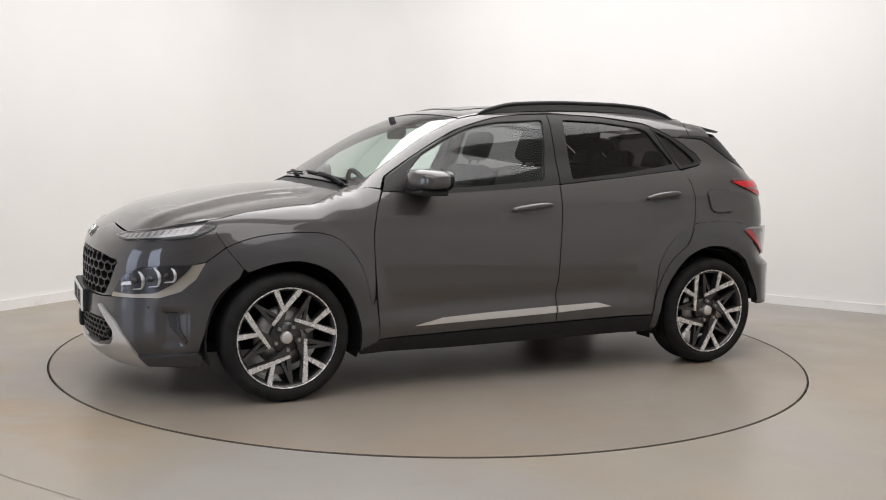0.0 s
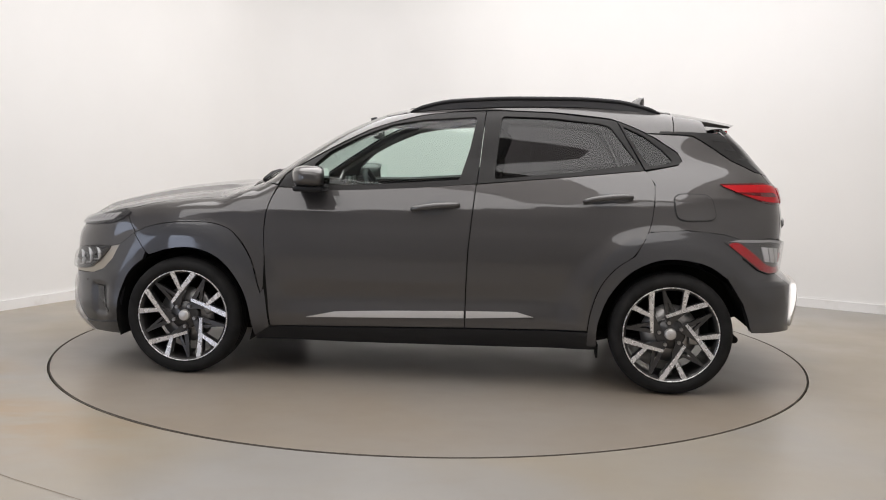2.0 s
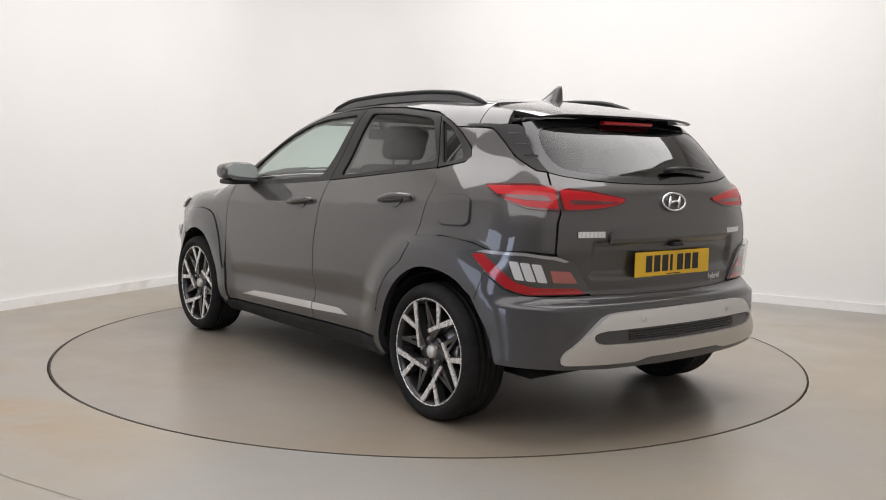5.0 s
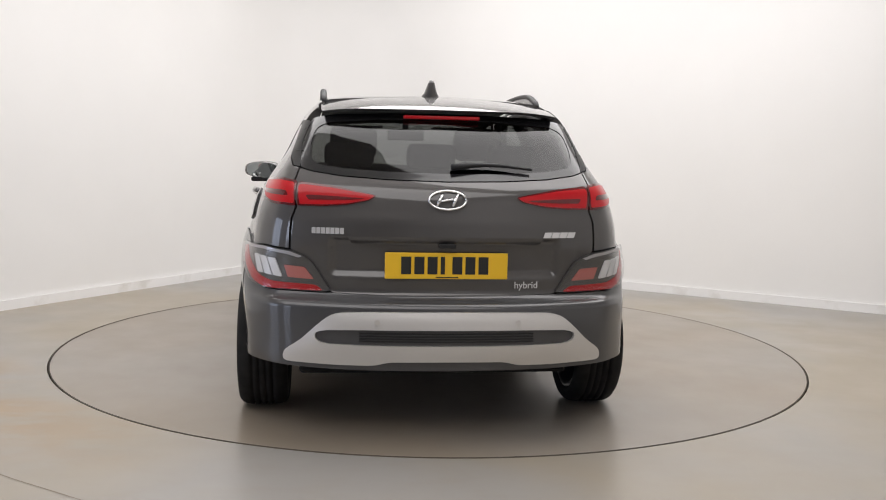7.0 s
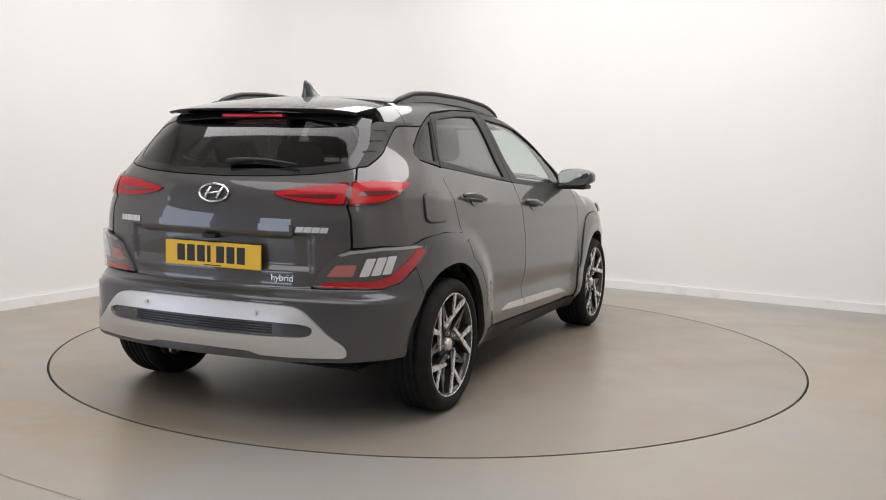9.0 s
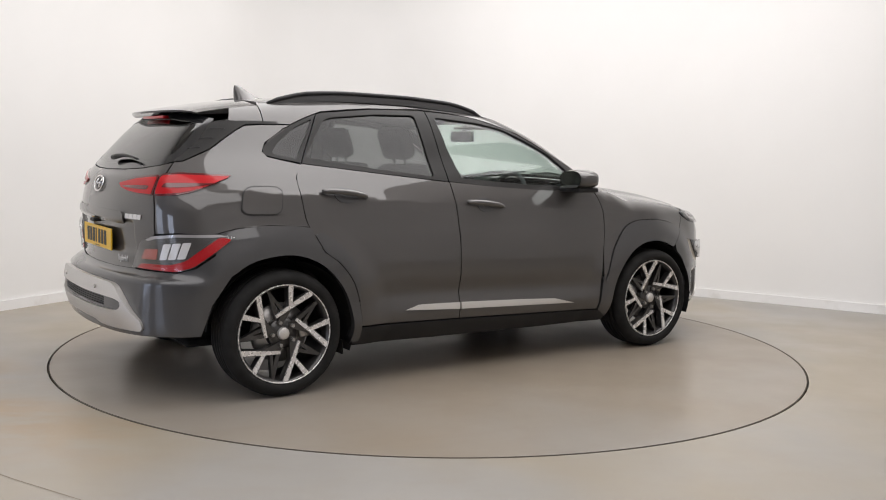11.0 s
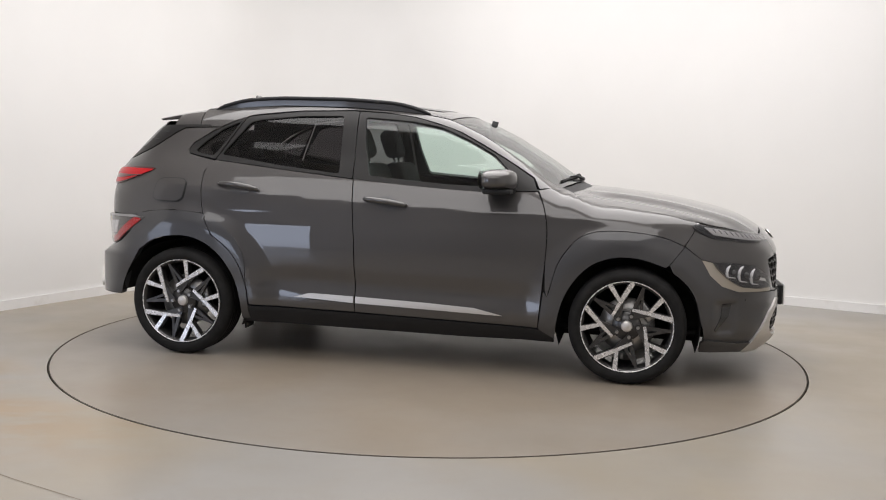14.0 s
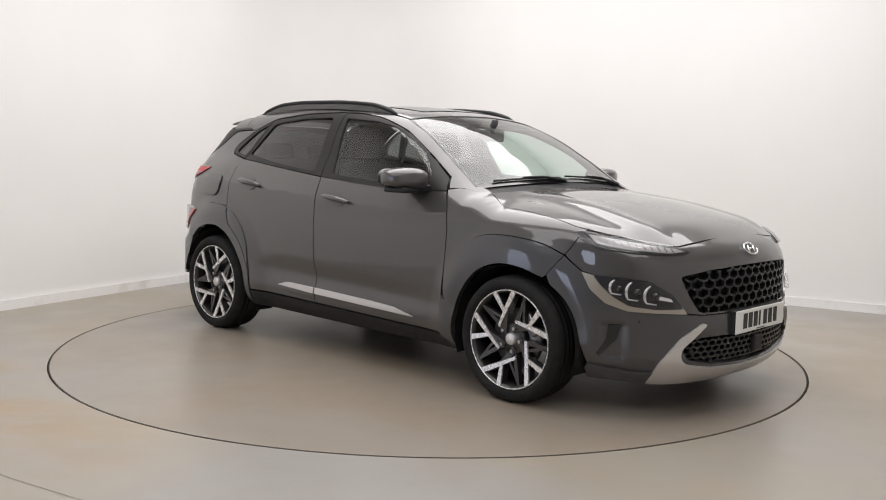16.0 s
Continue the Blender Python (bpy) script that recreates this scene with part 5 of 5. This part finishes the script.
    part("rear_wiper", bm, BLACK, gate, "black rear wiper")


def build_under(car):
    """Dark backing behind the joints, wheel wells and floor pan."""
    side_loop = [(0.90, 0.25), (0.86, 0.55), (0.95, 0.74), (1.15, 0.82), (1.50, 0.79), (1.62, 0.76), (1.62, 0.86), (1.2, 0.94), (0.93, 1.02), (0.79, 1.04), (0.47, 1.005), (0.04, 1.030), (-0.27, 1.055), (-0.74, 1.10), (-1.14, 1.145), (-1.32, 1.18),
                 (-1.42, 1.10), (-1.62, 0.95), (-1.62, 0.83), (-1.35, 0.83), (-1.05, 0.76), (-0.92, 0.60), (-0.90, 0.25)]
    data = skin(side_loop, "side", offset=-0.018, flange=0, grid=0.05)
    for s in (1, -1):
        sheet("inner_side", data, UNDER, car, s, "dark inner panel")
    sheet("inner_front", skin(both([(0.0, 0.83), (30, 0.80), (60, 0.85), (60, 0.55), (55, 0.22), (0, 0.20)]), "front", offset=-0.055, flange=0, grid=0.05), UNDER, car, 1, "dark inner panel")
    sheet("inner_rear", skin(both([(0.0, 1.10), (46, 1.13), (62, 1.08), (62, 0.75), (56, 0.40), (0, 0.37)]), "rear", offset=-0.02, flange=0, grid=0.05), UNDER, car, 1, "dark inner panel")
    sheet("inner_bonnet", skin(both_top([(2.0, 0), (1.9, 0.55), (1.6, 0.74), (1.1, 0.72), (0.92, 0.66), (0.98, 0.2), (0.98, 0)]), "top", offset=-0.02, flange=0, grid=0.06), UNDER, car, 1, "dark inner panel")
    bm = box(bmesh.new(), (-1.70, -0.60, 0.23), (2.0, 0.62, 0.27), bevel=0.02)
    box(bm, (-0.9, -0.74, 0.20), (0.9, 0.74, 0.26), bevel=0.02)
    part("floor_pan", bm, UNDER, car, "black underbody")
    for sx in (1, -1):
        for s in (1, -1):
            bm = bmesh.new()
            rings = []
            for y in (0.50, 0.865):
                rings.append([bm.verts.new((sx * WHEEL_X + (0.385 if sx > 0 else 0.40) * math.cos(a), y * s, WHEEL_Z + 0.365 * math.sin(a))) for a in np.linspace(-0.35, math.pi + (0.35 if sx > 0 else -0.12), 30)])
            for k in range(29):
                bm.faces.new((rings[0][k], rings[0][k + 1], rings[1][k + 1], rings[1][k]))
            bm.faces.new(rings[0])
            part("wheel_well", bm, UNDER, car, "black wheel-arch liner", False)
    for s in (1, -1):
        bm = box(bmesh.new(), (-0.935, 0.74 * s - 0.06, 0.16), (-0.925, 0.74 * s + 0.06, 0.235), bevel=0.003)
        part("mud_flap", bm, UNDER, car, "small black mud deflector", False)


def seat_shape(bm, m, wide, back_h, lean, rest=True):
    box(bm, (-0.26, -wide / 2, -0.08), (0.27, wide / 2, 0.10), m, 0.05)
    tilt = m @ Matrix.Translation((-0.24, 0, 0.06)) @ Matrix.Rotation(radians(-lean), 4, "Y")
    box(bm, (-0.06, -wide / 2, 0), (0.08, wide / 2, back_h), tilt, 0.055)
    return tilt


def build_cabin(car):
    """Seats, dashboard, wheel and mirror as they show through the glass."""
    for s in (1, -1):
        m = Matrix.Translation((0.12, 0.36 * s, 0.52))
        bm = bmesh.new()
        tilt = seat_shape(bm, m, 0.50, 0.60, 20)
        seat = part("front_seat", bm, SEAT, car, "dark cloth front seat")
        bm = box(bmesh.new(), (-0.03, -0.135, 0.635), (0.07, 0.135, 0.83), tilt, 0.045)
        part("headrest", bm, SEAT, seat, "dark headrest")
        bm = bmesh.new()
        for y in (-0.06, 0.06):
            sweep(bm, [tilt @ Vector((0.01, y, 0.55)), tilt @ Vector((0.01, y, 0.66))], 0.008, 6)
        part("headrest_post", bm, CHROME, seat, "steel posts")
    bm = bmesh.new()
    tilt = seat_shape(bm, Matrix.Translation((-0.80, 0, 0.58)), 1.24, 0.55, 22)
    bench = part("rear_seat", bm, SEAT, car, "dark cloth rear bench")
    for y in (-0.40, 0.0, 0.40):
        bm = box(bmesh.new(), (-0.02, y - 0.12, 0.54), (0.07, y + 0.12, 0.66), tilt, 0.035)
        part("headrest", bm, SEAT, bench, "dark headrest")
    bm = box(bmesh.new(), (0.52, -0.74, 0.62), (0.98, 0.74, 0.985), bevel=0.07)
    dash = part("dashboard", bm, DASH, car, "dark dashboard")
    bm = box(bmesh.new(), (0.56, -0.18, 0.96), (0.58, 0.10, 1.07), bevel=0.008)
    part("screen", bm, SCREEN, dash, "dark upright screen")
    # right-hand drive
    bm = bmesh.new()
    m = Matrix.Translation((0.46, -0.37, 0.93)) @ Matrix.Rotation(radians(-68), 4, "Y")
    ring = [m @ Vector((0.185 * math.cos(k * math.tau / 32), 0.185 * math.sin(k * math.tau / 32), 0)) for k in range(32)]
    sweep(bm, ring, 0.016, 8, closed=True)
    for a in (0, 120, 240):
        sweep(bm, [m @ Vector((0, 0, 0)), m @ Vector((0.18 * math.cos(radians(a + 60)), 0.18 * math.sin(radians(a + 60)), 0))], 0.018, 6)
    sweep(bm, [m @ Vector((0, 0, 0.02)), m @ Vector((0, 0, -0.25))], 0.05, 10)
    part("steering_wheel", bm, DASH, dash, "black steering wheel")
    bm = box(bmesh.new(), (0.37, -0.12, 1.30), (0.40, 0.12, 1.37), bevel=0.012)
    sweep(bm, [(0.40, 0, 1.35), (0.42, 0, 1.43)], 0.02, 8)
    part("rear_view_mirror", bm, DASH, car, "black rear-view mirror")
    for s in (1, -1):
        bm = box(bmesh.new(), (0.20, 0.33 * s - 0.17, 1.375), (0.33, 0.33 * s + 0.17, 1.388), bevel=0.006)
        part("sun_visor", bm, LINING, car, "pale sun visor")
    for s in (1, -1):
        trim = skin([(-1.17, 1.16), (-1.34, 1.19), (-1.36, 1.23), (-1.20, 1.34), (-1.05, 1.41), (-1.30, 1.42), (-1.50, 1.30), (-1.62, 1.14), (-1.55, 1.05), (-1.2, 1.05)], "side", offset=-0.04, flange=0, grid=0.05)
        sheet("pillar_trim", trim, DASH, car, s, "dark inner pillar trim")
    bm = box(bmesh.new(), (-1.62, -0.60, 0.98), (-1.12, 0.60, 1.01), bevel=0.01)
    part("parcel_shelf", bm, DASH, car, "dark parcel shelf")


def build_wheels(car):
    def wheel(side):
        hub = new("wheel")
        hub.parent = car
        tagged(hub, "dark five-spoke alloy wheel with machined faces")
        # built facing +y; outer face at y = 0.11
        bm = bmesh.new()
        prof = [(0.248, 0.095), (0.256, 0.108), (0.274, 0.115), (0.291, 0.112), (0.305, 0.101), (0.313, 0.086), (0.3165, 0.068)]
        for g in (0.045, 0.015, -0.015, -0.045):
            prof += [(0.3172, g + 0.006), (0.3100, g + 0.004), (0.3100, g - 0.004), (0.3172, g - 0.006)]
        prof += [(0.3165, -0.068), (0.313, -0.086), (0.305, -0.101), (0.291, -0.112), (0.274, -0.115), (0.248, -0.095)]
        part("tyre", lathe(bm, prof, 96), TYRE, hub, "black low-profile tyre")
        bm = bmesh.new()
        lathe(bm, [(0.2495, 0.096), (0.2480, 0.103), (0.2445, 0.104), (0.2425, 0.101)], 96)
        part("rim_edge", bm, ALLOY, hub, "bright machined rim edge")
        bm = bmesh.new()
        lathe(bm, [(0.243, 0.101), (0.236, 0.097), (0.228, 0.075), (0.220, -0.09), (0.247, -0.098)], 72)
        part("rim_barrel", bm, RIM_DARK, hub, "dark grey rim")

        def pol(r, a, y):
            return Vector((-r * 1.055 * math.cos(radians(a)), y, r * 1.055 * math.sin(radians(a))))

        def spoke(bm, a, b, wa, wb, depth):
            d = (b - a)
            s = Vector((0, 1, 0)).cross(d).normalized()
            lo = [a + s * wa, b + s * wb, b - s * wb, a - s * wa]
            top = [bm.verts.new(p) for p in lo]
            base = [bm.verts.new(p * 1.0 - Vector((0, depth, 0)) + (p - (a + b) / 2) * 0.0) for p in lo]
            bm.faces.new(top)
            for i in range(4):
                j = (i + 1) % 4
                bm.faces.new((top[j], top[i], base[i], base[j]))
            bmesh.ops.recalc_face_normals(bm, faces=bm.faces)
        for k in range(5):
            o = 72 * k
            fork = pol(0.135, 64 + o, 0.090)
            bm = bmesh.new()
            spoke(bm, pol(0.090, 106 + o, 0.082), fork, 0.0075, 0.0105, 0.012)
            spoke(bm, fork, pol(0.231, 44 + o, 0.101), 0.0105, 0.0135, 0.014)
            spoke(bm, pol(0.130, 66 + o, 0.0895), pol(0.231, 73 + o, 0.101), 0.0085, 0.0135, 0.014)
            part("spoke_face", bm, ALLOY, hub, "bright machined Y-shaped spoke face", False)
            bm = bmesh.new()
            spoke(bm, pol(0.050, 112 + o, 0.076), pol(0.142, 63 + o, 0.0845), 0.015, 0.015, 0.045)
            spoke(bm, pol(0.135, 64 + o, 0.084), pol(0.224, 45 + o, 0.094), 0.015, 0.017, 0.04)
            spoke(bm, pol(0.130, 66 + o, 0.084), pol(0.224, 73 + o, 0.094), 0.012, 0.015, 0.04)
            spoke(bm, pol(0.055, 100 + o, 0.070), pol(0.222, 101 + o, 0.085), 0.012, 0.008, 0.03)
            spoke(bm, pol(0.105, 80 + o, 0.074), pol(0.222, 102 + o, 0.084), 0.008, 0.007, 0.03)
            part("spoke", bm, RIM_DARK, hub, "dark grey painted spoke", False)
            bm = bmesh.new()
            bmesh.ops.create_cone(bm, cap_ends=True, segments=6, radius1=0.0105, radius2=0.0095, depth=0.02)
            bmesh.ops.transform(bm, matrix=Matrix.Translation(pol(0.057, 100 + o, 0.082)) @ Matrix.Rotation(-math.pi / 2, 4, "X"), verts=bm.verts)
            part("wheel_nut", bm, BRAKE, hub, "steel wheel nut", False)
        bm = bmesh.new()
        lathe(bm, [(0.001, 0.070), (0.076, 0.070), (0.079, 0.060), (0.079, 0.02)], 40)
        part("hub", bm, RIM_DARK, hub, "dark hub")
        bm = bmesh.new()
        lathe(bm, [(0.001, 0.091), (0.024, 0.090), (0.029, 0.086), (0.031, 0.070)], 32)
        part("centre_cap", bm, SILVER, hub, "silver centre cap")
        bm = bmesh.new()
        lathe(bm, [(0.07, 0.030), (0.150, 0.030), (0.150, 0.008), (0.07, 0.008)], 56)
        part("brake_disc", sharp_mesh(bm), BRAKE, hub, "steel brake disc")
        bm = box(bmesh.new(), (-0.155, -0.01, -0.06), (-0.095, 0.05, 0.06), bevel=0.012)
        part("brake_caliper", bm, BRAKE, hub, "grey brake caliper")
        return hub

    first = wheel(1)
    spins = {(1, 1): 31, (-1, 1): 0, (1, -1): 40, (-1, -1): 10}
    for (sx, s), spin in spins.items():
        m = Matrix.Translation((sx * WHEEL_X, s * WHEEL_Y, WHEEL_Z)) @ Matrix.Rotation(0 if s > 0 else math.pi, 4, "Z") @ Matrix.Rotation(radians(spin), 4, "Y")
        if (sx, s) == (1, 1):
            first.matrix_basis = m
        else:
            copy_thing(first, m)


def sharp_mesh(bm):
    for e in bm.edges:
        e.smooth = len(e.link_faces) == 2 and e.calc_face_angle(0) < radians(35)
    return bm


# ---- build ----
build_room()
turntable = build_turntable()
car = build_car()


def motions():
    """The turntable turns clockwise and carries the car."""
    rows, ride = [], []
    for i in range(33):
        t = i * 0.5
        a = turned(t)
        c, s = math.cos(radians(a)), math.sin(radians(a))
        ox, oy = -0.0594, 0.1585
        rows.append((t, pose(0, 0, 0, 0, 0, a)))
        ride.append((t, pose(c * ox - s * oy, s * ox + c * oy, 0, 0, 0, a)))
    walk(turntable, rows)
    walk(car, ride)


motions()
